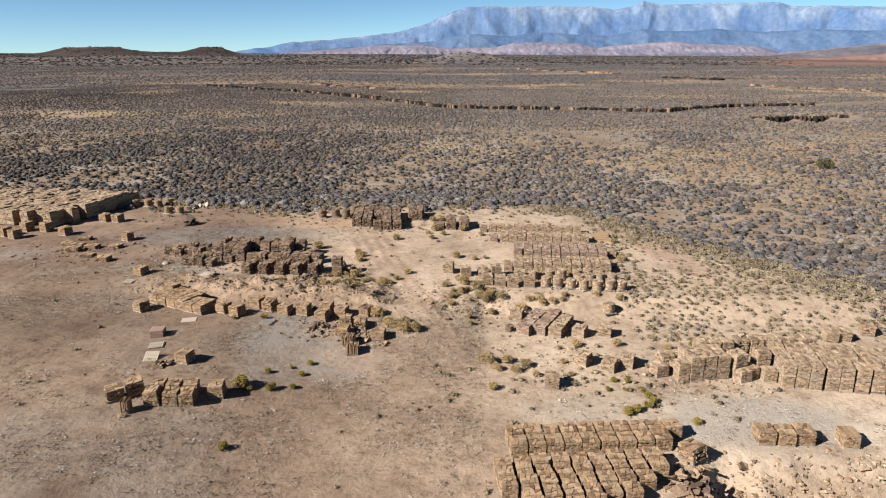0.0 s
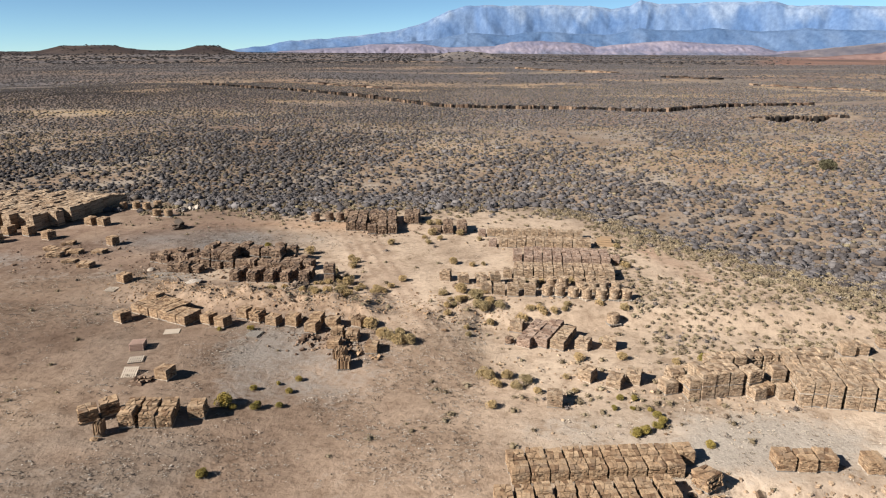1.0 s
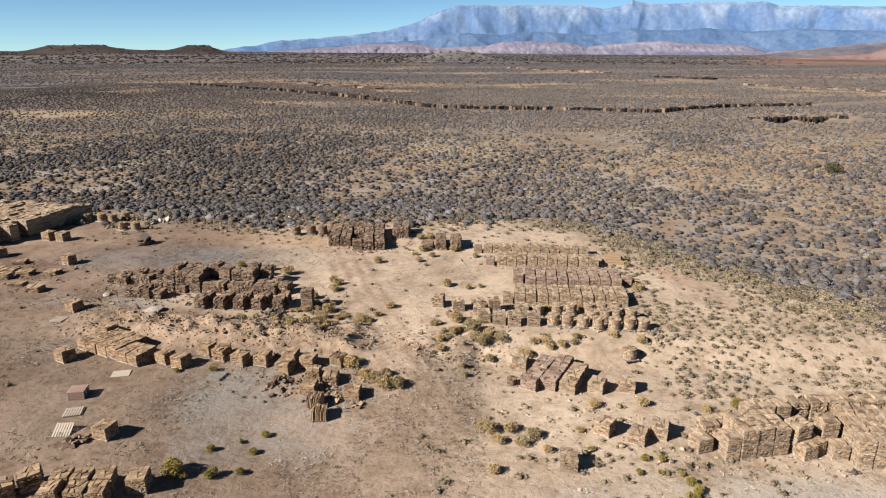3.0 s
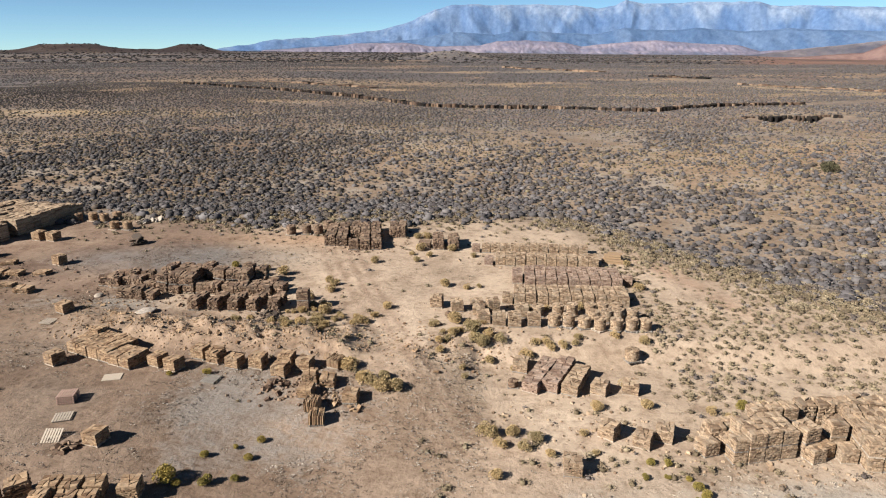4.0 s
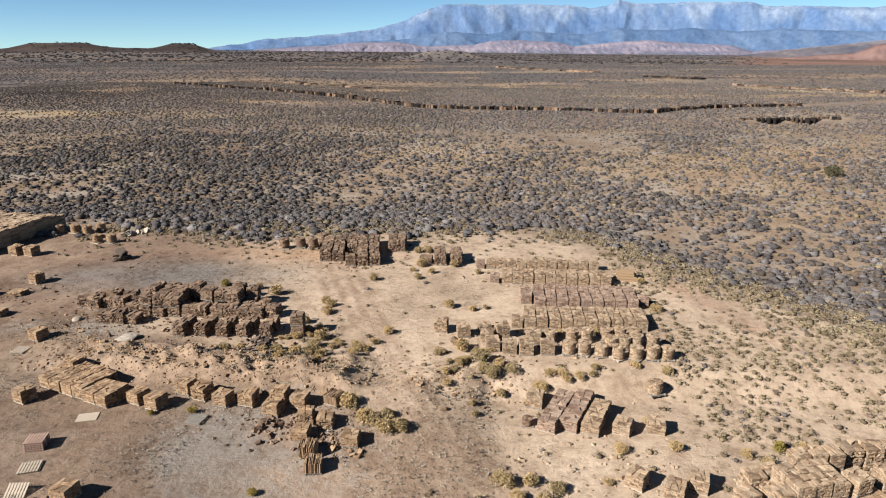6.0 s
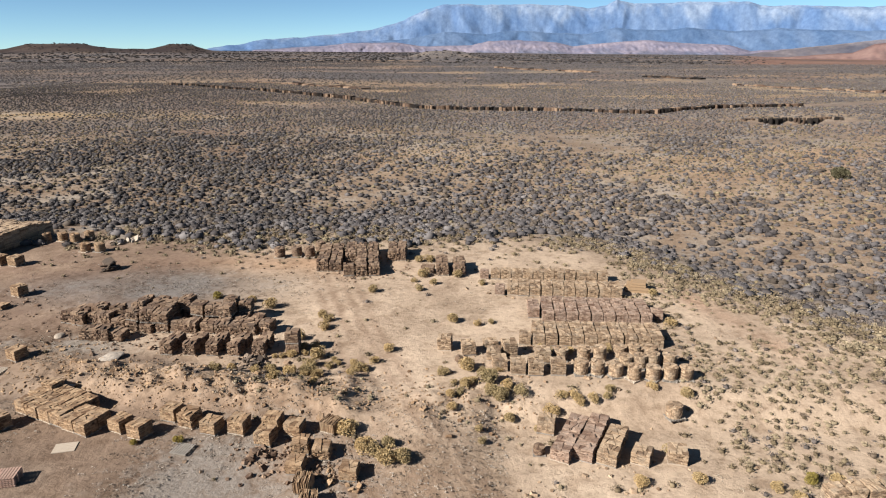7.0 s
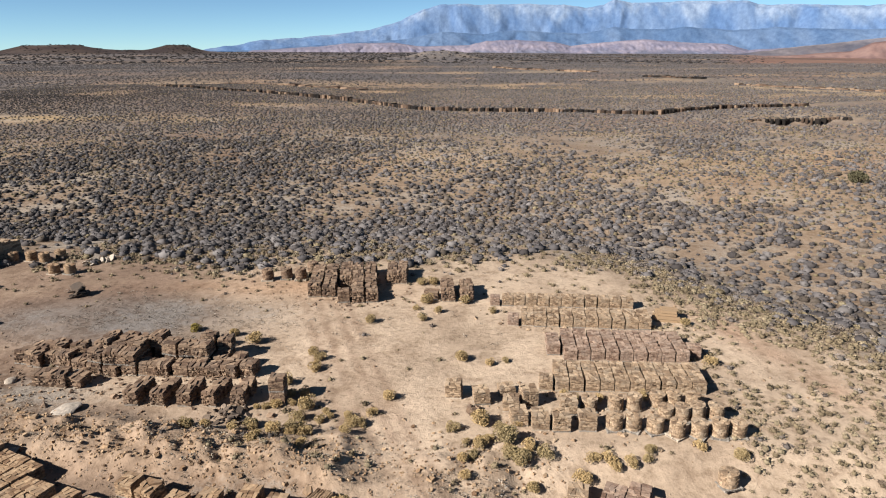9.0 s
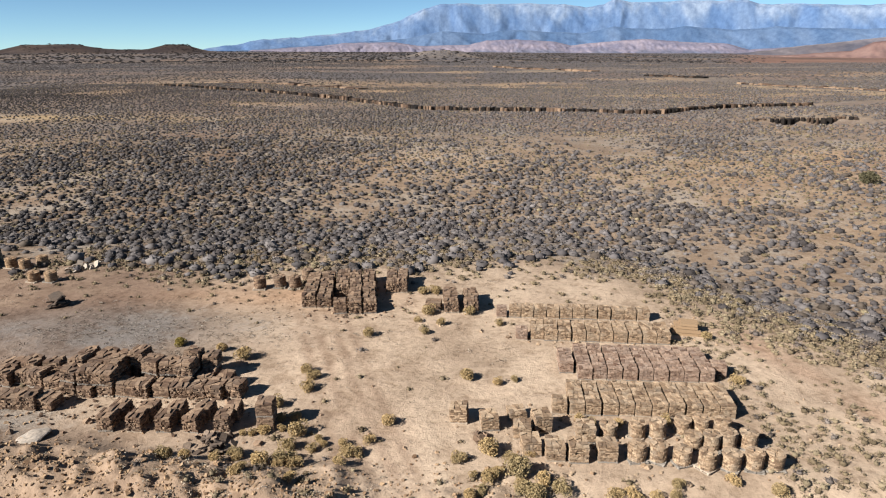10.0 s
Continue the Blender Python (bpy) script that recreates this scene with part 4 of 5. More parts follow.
def patchwork(r, n):
    """Pieces of a broken flat surface, a metre square: straight cracks, tight joints."""
    pieces = [[(-0.5, -0.5), (0.5, -0.5), (0.5, 0.5), (-0.5, 0.5)]]

    def area(p):
        return abs(sum(a[0] * b[1] - b[0] * a[1] for a, b in zip(p, p[1:] + p[:1]))) / 2

    while len(pieces) < n:
        pieces.sort(key=area)
        p = pieces.pop()
        wide = max(q[0] for q in p) - min(q[0] for q in p)
        long = max(q[1] for q in p) - min(q[1] for q in p)
        a = (0.0 if wide * r.uniform(0.8, 1.25) > long else math.pi / 2) + r.gauss(0, 0.26)
        cx, cy = sum(q[0] for q in p) / len(p) + r.uniform(-0.05, 0.05), sum(q[1] for q in p) / len(p) + r.uniform(-0.05, 0.05)
        nx, ny = math.cos(a), math.sin(a)
        for side in (1, -1):
            out = []
            for q, w in zip(p, p[1:] + p[:1]):
                dq, dw = side * ((q[0] - cx) * nx + (q[1] - cy) * ny), side * ((w[0] - cx) * nx + (w[1] - cy) * ny)
                if dq >= 0:
                    out.append(q)
                if dq * dw < 0:
                    k = dq / (dq - dw)
                    out.append((q[0] + (w[0] - q[0]) * k, q[1] + (w[1] - q[1]) * k))
            pieces.append(out)
    shrunk = []
    for p in pieces:
        cx, cy = sum(q[0] for q in p) / len(p), sum(q[1] for q in p) / len(p)
        k = r.uniform(0.84, 0.95)
        shrunk.append([(cx + (q[0] - cx) * k + r.uniform(-0.012, 0.012), cy + (q[1] - cy) * k + r.uniform(-0.012, 0.012)) for q in p])
    return shrunk


def standing(r, height):
    """Slabs packed on edge behind one another."""
    s = Soup()
    x = -0.5
    while x < 0.47:
        w = r.uniform(0.03, 0.07)
        y = -0.5 + r.uniform(0, 0.05)
        while y < 0.4:
            d = r.uniform(0.3, 0.7)
            y1 = min(y + d, 0.5 + r.uniform(-0.05, 0.05))
            h = height * r.uniform(0.88, 1.02)
            s.prism([(x, y), (x + w - 0.006, y + r.uniform(-0.03, 0.03)), (x + w - 0.006, y1), (x, y1 + r.uniform(-0.03, 0.03))], 0.122, [h * r.uniform(0.97, 1.02) for _ in range(4)])
            y = y1 + 0.01
        x += w
    return s, height


def drum(r, height):
    """Small stone laid up in a round, one metre across."""
    s = Soup()
    z = 0.122
    while z < height - 0.02:
        th = min(r.uniform(0.07, 0.12), height - z)
        a = r.uniform(0, 1)
        start = a
        while a < start + 6.2:
            da = min(r.uniform(0.25, 0.55), start + 6.2832 - a)
            r0 = 0.475 + r.uniform(-0.018, 0.018)
            ring = [(0.0, 0.0)] + [(r0 * math.cos(b), r0 * math.sin(b)) for b in (a + 0.015, a + da / 2, a + da - 0.015)]
            s.prism(ring, z, z + th * r.uniform(0.8, 1.0))
            a += da
        z += th
    return s, z


LABELS = {
    "ochre": "ochre split sandstone stacked square on a wooden pallet",
    "grey": "grey-tan split sandstone stacked square on a wooden pallet",
    "pink": "pinkish-brown split sandstone stacked square on a wooden pallet",
    "brown": "weathered brown sandstone stacked unevenly on a wooden pallet",
}


def stack_kind(style, colour, seed, tops=5, height=1.0):
    """A pallet of stone one metre square, with loose flagstones on top."""
    r = random.Random(seed)
    ob = new({"drum": "stone_drum", "rough": "stone_stack"}.get(style, "stone_pallet"))
    label = LABELS[colour]
    if style == "drum":
        label = label.replace("stacked square", "laid up in a round").replace("stacked unevenly", "laid up in a round")
    if style == "standing":
        label = label.replace("stacked square", "packed on edge").replace("stacked unevenly", "packed on edge")
    tagged(ob, label, "stone pallet")
    if style == "flat":
        s, z = courses(r, height - 0.05)
    elif style == "rough":
        s, z = courses(r, height - 0.10, 0.06, 0.07, 0.17, 0.11)
    elif style == "standing":
        s, z = standing(r, height)
    else:
        s, z = drum(r, height - 0.05)
    child("pallet", r.choice((PALLET_GREY, PALLET_PALE)), ob, "weathered wooden pallet", kind="stuff")
    child("stonework", s.mesh("stonework", STONE[colour]), ob, kind="stuff")
    if style in ("flat", "rough"):
        rough = style == "rough"
        for ring in patchwork(r, tops):
            f = Soup()
            base = r.uniform(0.02, 0.10) if not rough else r.uniform(0.02, 0.18)
            tilt = r.uniform(0.0, 0.07) if not rough else r.uniform(0.02, 0.12)
            a = r.uniform(0, 6.28)
            f.prism(ring, 0, [base + tilt * (x * math.cos(a) + y * math.sin(a) + 0.5) for x, y in ring])
            child("flagstone", f.mesh("flagstone", STONE[colour]), ob, m=Matrix.Translation((0, 0, z + 0.002)))
    elif style == "drum":
        for i in range(3):
            f = Soup()
            ring = flag_ring(r, r.uniform(0.3, 0.42), r.uniform(0.28, 0.36))
            f.prism(ring, 0, [r.uniform(0.03, 0.06) for _ in ring], None, 0.05)
            m = Matrix.Translation((0.24 * math.cos(i * 2.1), 0.24 * math.sin(i * 2.1), z - 0.01)) @ Euler((r.uniform(-0.1, 0.1), r.uniform(-0.1, 0.1), r.uniform(0, 6))).to_matrix().to_4x4()
            child("flagstone", f.mesh("flagstone", STONE[colour]), ob, m=m)
    return ob


KINDS = {}
for ci, colour in enumerate(("ochre", "grey", "pink", "brown")):
    for k in range(4):
        KINDS.setdefault(("flat", colour), []).append(stack_kind("flat", colour, 100 * ci + k, 10))
        if colour in ("brown", "ochre", "grey"):
            KINDS.setdefault(("rough", colour), []).append(stack_kind("rough", colour, 100 * ci + 80 + k, 8))
    for k in range(2):
        KINDS.setdefault(("standing", colour), []).append(stack_kind("standing", colour, 100 * ci + 40 + k))
        KINDS.setdefault(("drum", colour), []).append(stack_kind("drum", colour, 100 * ci + 60 + k))
PROTOS = [o for kinds in KINDS.values() for o in kinds]
rnd = random.Random(4242)


def stack(x, y, style="flat", colour="grey", w=1.05, d=1.05, h=1.0, yaw=0.0, up=0.0, tilt=0.0, group=""):
    """One pallet of stone with its centre at (x, y); yaw in degrees."""
    ob = rnd.choice(KINDS[(style, colour)])
    quarter = rnd.choice((0, 180)) if style != "standing" else rnd.choice((0, 180))
    z = at_land(x, y) + up
    turn = Euler((radians(rnd.uniform(-1, 1) * tilt), radians(rnd.uniform(-1, 1) * tilt), radians(yaw + quarter + rnd.uniform(-1.5, 1.5))))
    c = copy_thing(ob, Matrix.Translation((x, y, z)) @ turn.to_matrix().to_4x4())
    c.scale = (w, d, h)
    if group:
        tagged(c, group=group)
    return c


def rank(a, b, n, deep=1, levels=1, style="flat", colour="grey", gap=0.07, h=1.0, d=1.15, group="", skip=(), wob=0.04, tilt=0.8):
    """Ranks of pallets: a and b are the front corners; deep ranks go back from there; levels may be a list by rank."""
    ax, ay = a
    bx, by = b
    L = math.hypot(bx - ax, by - ay)
    ux, uy = (bx - ax) / L, (by - ay) / L
    yaw = math.degrees(math.atan2(uy, ux))
    p = L / n
    for j in range(deep):
        for i in range(n):
            if (i, j) in skip:
                continue
            s, t = (i + 0.5) * p, (j + 0.5) * d
            x, y = ax + ux * s - uy * t + rnd.uniform(-wob, wob), ay + uy * s + ux * t + rnd.uniform(-wob, wob)
            lv = levels[j] if isinstance(levels, (list, tuple)) else levels
            up = 0.0
            for k in range(lv):
                hh = h * rnd.uniform(0.94, 1.05)
                stack(x, y, style, colour, p - gap - rnd.uniform(0, 0.05), d - 0.04 - rnd.uniform(0, 0.05), hh, yaw, up, tilt, group)
                up += hh


def heap(x, y, n, r, colour, label, seed, size=0.5, high=0.5, up=0.0):
    """Loose slabs fallen over one another."""
    q = random.Random(seed)
    ob = new("stone_heap")
    ob.matrix_world = Matrix.Translation((x, y, at_land(x, y) + up))
    tagged(ob, label, "stone heap")
    for i in range(n):
        a, k = q.uniform(0, 6.28), math.sqrt(q.random())
        f = Soup()
        s = size * q.uniform(0.6, 1.5)
        ring = flag_ring(q, s, s * q.uniform(0.5, 0.9))
        t = q.uniform(0.05, 0.12)
        f.prism(ring, -t / 2, t / 2, None, 0.04)
        z = 0.05 + high * (1 - k) * q.random()
        m = Matrix.Translation((r * k * math.cos(a), r * k * math.sin(a), z)) @ Euler((q.gauss(0, 0.45), q.gauss(0, 0.45), q.uniform(0, 6))).to_matrix().to_4x4()
        child("slab", f.mesh("slab", STONE[colour]), ob, m=m)
    return ob


def boulder(x, y, size, colour, label, seed, flat=0.6):
    q = random.Random(seed)
    bm = bmesh.new()
    bmesh.ops.create_icosphere(bm, subdivisions=3, radius=0.5)
    for v in bm.verts:
        n = noise.noise(v.co * 2.2 + Vector((seed, 0, 0)))
        v.co *= 1 + 0.35 * n
        v.co.x *= 1.25
        v.co.z = max(v.co.z * flat, -0.14)
    me = bpy.data.meshes.new("boulder")
    bm.to_mesh(me)
    bm.free()
    me.materials.append(STONE[colour])
    ob = new("boulder", me)
    ob.matrix_world = Matrix.Translation((x, y, at_land(x, y) + 0.1 * size)) @ Matrix.Rotation(q.uniform(0, 6), 4, "Z")
    ob.scale = (size, size, size)
    return tagged(ob, label, "boulder")


# the near ochre block
G = "ochre pallets in the near block"
rank((3.77, 35.15), (14.22, 36.45), 9, 2, 1, "flat", "ochre", d=1.17, group=G)
stack(14.55, 38.3, "flat", "ochre", 1.1, 1.1, 1.0, 7, group=G)
ROWS = (3, 5, 5, 5, 5, 4, 4, 3, 2)
ux, uy = math.cos(radians(8.3)), math.sin(radians(8.3))
for i, deep in enumerate(ROWS):
    for j in range(deep):
        s, t = (i + 0.5) * 1.165, -(j + 0.5) * 1.03
        stack(2.66 + ux * s - uy * t + rnd.uniform(-0.05, 0.05), 34.1 + uy * s + ux * t, "flat", "ochre", rnd.uniform(0.92, 1.0), rnd.uniform(0.88, 0.96), rnd.uniform(0.85, 1.1), 8.3, 0, 2, G)

stack(15.35, 35.9, "rough", "ochre", 1.25, 1.2, 1.0, 32, 0, 7)

# small rank above the cut bank
G = "pallets above the cut bank"
for x, y, w in ((20.5, 38.1, 1.1), (21.75, 38.0, 1.05), (23.0, 38.2, 1.15), (25.75, 38.0, 1.0)):
    stack(x, y, "flat", "ochre", w, 1.2, 1.0, 1, 0, 1.5, G)

# the high double wall
G = "pallets in the double-high wall"
rank((17.95, 45.75), (21.2, 46.5), 3, 2, 2, "flat", "grey", gap=0.05, d=1.15, group=G, tilt=1.5)
rank((17.0, 45.6), (17.9, 45.75), 1, 1, 2, "flat", "grey", gap=0.02, d=1.05, h=0.86, group=G, tilt=2)
stack(17.4, 47.4, "flat", "grey", 1.0, 1.1, 0.95, 13, 0, 3, G)
stack(16.6, 48.3, "rough", "grey", 1.05, 1.1, 1.2, 14, 0, 4, G)
stack(17.9, 48.9, "flat", "grey", 1.05, 1.1, 1.1, 12, 0, 2, G)
for k in range(2):
    stack(21.85, 47.25, "flat", "grey", 1.15, 1.2, 0.98, 22, 0.98 * k, 4, G)
stack(22.1, 46.5, "flat", "grey", 1.0, 1.1, 0.9, 20, 0, 4, G)
stack(22.75, 46.95, "flat", "ochre", 1.1, 1.1, 0.95, 22, 0, 4, G)
stack(15.85, 46.95, "flat", "grey", 1.05, 1.1, 0.95, 20, 0, 3, G)
rank((19.2, 48.7), (22.3, 49.1), 3, 1, 2, "flat", "grey", gap=0.1, d=1.1, group=G, tilt=3)
stack(24.05, 46.55, "flat", "grey", 0.98, 1.05, 0.95, 0, 0, 2, G)
for k in range(2):
    stack(23.95, 47.95, "flat", "grey", 1.05, 1.1, 0.95, 8, 0.95 * k, 2, G)
rank((24.55, 45.3), (27.45, 44.95), 3, 4, 2, "flat", "grey", d=1.12, group=G, tilt=1.5, wob=0.06)
rank((27.65, 44.95), (30.6, 44.6), 3, 4, 2, "flat", "grey", d=1.12, group=G, tilt=1.5, wob=0.06)
rank((30.8, 44.6), (33.9, 44.2), 3, 4, 2, "flat", "grey", d=1.12, group=G, tilt=1.5, wob=0.06)
rank((22.6, 49.6), (29.5, 50.3), 6, 1, 2, "rough", "grey", gap=0.1, d=1.1, h=0.95, group=G, tilt=4, wob=0.1)
for x, y, yaw in ((32.3, 54.1, -3), (33.5, 54.3, -3), (36.2, 55.6, -10)):
    stack(x, y, "flat", "grey", 1.05, 1.1, 1.0, yaw, 0, 2, G)

# three long ranks and their neighbours
G = "pallets in the three long ranks"
rank((4.80, 54.0), (5.92, 53.48), 1, 4, 1, "flat", "pink", gap=0.0, d=1.17, h=0.9, group=G, wob=0.02, tilt=0.5)
rank((6.22, 54.1), (7.36, 53.57), 1, 4, 1, "flat", "pink", gap=0.0, d=1.14, h=0.92, group=G, wob=0.02, tilt=0.5)
rank((7.62, 53.7), (8.74, 53.18), 1, 3, 1, "flat", "grey", gap=0.0, d=1.2, h=0.95, group=G, wob=0.02, tilt=0.5)
for x, y, yaw, h in ((10.55, 54.1, -28, 0.85), (12.75, 54.25, -12, 0.9), (4.95, 57.3, -14, 1.0)):
    stack(x, y, "flat", "grey", 1.15, 1.2, h, yaw, 0, 2)
stack(4.2, 54.7, "drum", "brown", 0.8, 0.8, 0.6, 0)
stack(13.85, 58.6, "drum", "grey", 1.2, 1.15, 1.05, 15, 0, 4)
for x, y, yaw, h in ((10.1, 48.5, -35, 1.0), (12.1, 47.6, -28, 0.9), (13.6, 48.3, -18, 1.05), (7.2, 44.65, -4, 1.0)):
    stack(x, y, "flat", "grey", 1.1, 1.15, h, yaw, 0, 2)

# the row of drums and square stacks
G = "round stone drums in the row"
for x, y in ((8.1, 62.8), (9.3, 62.8), (10.6, 62.5), (11.85, 62.0), (13.2, 62.1), (14.5, 62.1), (15.65, 62.2), (11.7, 64.0), (12.75, 63.9), (13.75, 64.0), (15.0, 64.1), (6.9, 65.0), (8.7, 65.2), (9.95, 65.1), (11.6, 65.6), (12.7, 65.7), (14.0, 65.5)):
    s = rnd.uniform(1.02, 1.14)
    stack(x, y, "drum", "grey", s, s, rnd.uniform(1.0, 1.22), rnd.uniform(0, 90), 0, 2, G)
G = "square stacks beside the drums"
for x, y, h, yaw in ((2.05, 63.4, 1.0, 5), (3.4, 62.95, 1.1, 2), (4.7, 62.8, 1.15, 3), (6.4, 62.9, 1.1, -2), (5.5, 64.8, 1.1, 0), (-2.2, 66.8, 1.1, -6), (-0.3, 66.0, 1.0, 6), (1.7, 65.1, 0.9, -4), (1.5, 67.2, 0.6, 10), (2.9, 65.8, 1.2, 12)):
    stack(x, y, "flat", "grey", 1.12, 1.1, h, yaw, 0, 3, G)

# the large ranks
G = "pallets in the large ranks"
rank((4.92, 67.38), (15.51, 67.03), 10, 3, 1, "flat", "grey", d=1.03, group=G)
stack(4.35, 67.95, "flat", "grey", 0.95, 1.0, 0.95, -2, group=G)
rank((6.25, 72.10), (15.84, 71.68), 9, 4, 1, "flat", "pink", d=1.0, group=G)
stack(5.6, 73.6, "flat", "pink", 1.0, 1.1, 1.0, -2, group=G)
stack(5.65, 74.8, "flat", "pink", 1.0, 1.1, 1.0, -2, group=G)
stack(16.5, 73.1, "flat", "pink", 1.1, 1.1, 0.9, -12, group=G)
rank((3.46, 78.61), (14.60, 77.82), 10, 2, 1, "flat", "grey", d=1.2, group=G)
stack(2.8, 79.1, "flat", "pink", 0.95, 1.0, 0.95, -3, group=G)
rank((2.00, 83.21), (14.20, 82.48), 11, 1, 1, "flat", "grey", d=1.2, group=G)
stack(1.4, 83.7, "flat", "pink", 0.9, 1.0, 0.9, -3, group=G)

# the deep stand by the scrub
G = "pallets in the stand by the scrub"
rank((-12.4, 83.65), (-9.85, 84.02), 2, 7, 1, "rough", "brown", gap=0.12, d=1.3, h=1.25, tilt=3, wob=0.06, group=G)
rank((-13.75, 83.75), (-12.55, 83.9), 1, 1, 1, "flat", "brown", gap=0.05, d=1.2, h=1.15, tilt=2, group=G)
rank((-14.2, 87.6), (-12.9, 87.8), 1, 4, 1, "rough", "brown", gap=0.1, d=1.3, h=1.25, tilt=3, group=G)
rank((-16.95, 85.1), (-14.15, 85.45), 2, 5, 1, "rough", "brown", gap=0.12, d=1.35, h=1.25, tilt=3, wob=0.06, group=G)
rank((-9.65, 89.0), (-7.45, 89.1), 2, 3, 1, "rough", "brown", gap=0.1, d=1.25, h=1.3, tilt=3, group=G)
G = "round drums by the scrub"
for x, y in ((-22.4, 90.3), (-20.5, 90.8), (-18.9, 90.5), (-18.1, 92.7)):
    stack(x, y, "drum", "brown", 1.25, 1.25, 1.3, 0, 0, 2, G)
stack(-4.75, 85.35, "flat", "brown", 1.4, 1.15, 0.8, -5, 0, 3)
for x, y, h in ((-3.05, 84.75, 1.25), (-3.15, 86.0, 1.3), (-3.25, 87.3, 1.2), (-1.3, 84.9, 1.2), (-1.35, 86.2, 1.25), (-1.4, 87.4, 1.1)):
    stack(x, y, "rough", "brown", 1.25, 1.2, h, 4, 0, 4)

# the long weathered wall
G = "pallets in the weathered wall"
for i in range(10):
    x = -29.4 + i * 1.305
    for j, y in enumerate((69.75, 71.1, 72.4)):
        if (i, j) in ((3, 1), (4, 2), (8, 2), (9, 1), (9, 2)):
            continue
        lv = 1 if j == 0 and i > 2 else 2
        if (i, j) in ((7, 1), (8, 1), (5, 2)):
            lv = 1
        up = 0.0
        for k in range(lv):
            h = rnd.uniform(0.85, 1.1)
            stack(x + rnd.uniform(-0.12, 0.12), y - 0.02 * i + rnd.uniform(-0.1, 0.1), rnd.choice(("flat", "rough", "rough", "rough")), "brown", rnd.uniform(1.02, 1.25), 1.22, h, rnd.uniform(-9, 7), up, 8, G)
            up += h + 0.06
for x, y in ((-36.2, 71.4), (-34.9, 71.0), (-33.6, 71.2), (-32.3, 70.8), (-31.0, 70.6), (-35.5, 72.8), (-33.9, 72.6), (-32.2, 72.4), (-30.8, 72.0), (-32.3, 67.6), (-31.0, 67.6), (-29.8, 67.8)):
    stack(x, y, "rough", "brown", 1.2, 1.15, rnd.uniform(0.85, 1.25), rnd.uniform(-15, 10), 0, 6, G)
G = "pallets in the front rank of the weathered wall"
for i in range(5):
    x = -24.5 + i * 1.85
    stack(x, 65.5, "rough", "brown", 0.95, 1.15, 1.1, rnd.uniform(-8, 4), 0, 4, G)
    stack(x + 0.25, 66.75, "rough", "brown", 0.95, 1.15, 1.05, rnd.uniform(-8, 4), 0, 4, G)
stack(-14.4, 65.8, "flat", "brown", 1.05, 1.1, 0.95, 2, 0, 0.5, G)
stack(-14.4, 65.8, "flat", "brown", 1.05, 1.1, 0.95, 1, 0.97, 0.5, G)

# the low platform and the broken rank beside it
G = "pallets in the low platform"
rank((-31.1, 56.35), (-24.45, 53.45), 6, 3, 1, "flat", "ochre", d=1.0, h=0.95, group=G, skip=((4, 2), (5, 2)))
G = "pallets in the broken rank"
for x, y, yaw, st in ((-22.75, 54.6, -22, "flat"), (-21.2, 53.95, -20, "flat"), (-20.0, 56.0, -15, "flat"), (-18.5, 55.35, -18, "rough"), (-16.85, 54.7, -14, "flat"), (-15.1, 54.8, -10, "flat"), (-13.1, 53.9, -12, "flat"), (-11.5, 54.8, -8, "flat"), (-13.0, 55.3, -10, "flat")):
    stack(x, y, st, "ochre", 1.1, 1.1, rnd.uniform(0.85, 1.05), yaw, 0, 2.5, G)
for x, y, yaw in ((-10.6, 51.7, -5), (-9.85, 50.3, 3), (-9.3, 49.0, 8), (-7.35, 51.3, -3), (-9.3, 52.9, 0), (-9.2, 55.2, -25), (-10.7, 53.2, 4)):
    stack(x, y, rnd.choice(("standing", "rough", "rough", "flat")), "ochre", 1.05, 1.05, rnd.uniform(0.75, 0.95), yaw, 0, 4, G)

# the rank on the apron
G = "pallets on the apron"
rank((-21.6, 37.6), (-18.25, 38.3), 3, 2, 1, "flat", "ochre", gap=0.14, d=1.15, h=1.05, group=G, tilt=5, wob=0.08)
stack(-24.15, 38.5, "rough", "ochre", 1.15, 1.1, 0.95, 38, 0, 4, G)
stack(-23.2, 39.55, "rough", "ochre", 1.15, 1.1, 1.0, 38, 0, 4, G)
stack(-22.45, 37.0, "standing", "ochre", 0.55, 0.75, 0.95, 8, 0, 3, G)
stack(-17.45, 40.3, "flat", "ochre", 1.05, 1.15, 1.0, 10, 0, 2, G)
for x, y, h, yaw in ((-21.85, 44.6, 0.85, -14), (-30.8, 54.5, 0.95, -24), (-35.4, 63.2, 0.9, -22), (-45.2, 77.7, 1.1, -20)):
    stack(x, y, "flat", "ochre", 1.1, 1.1, h, yaw, 0, 2)

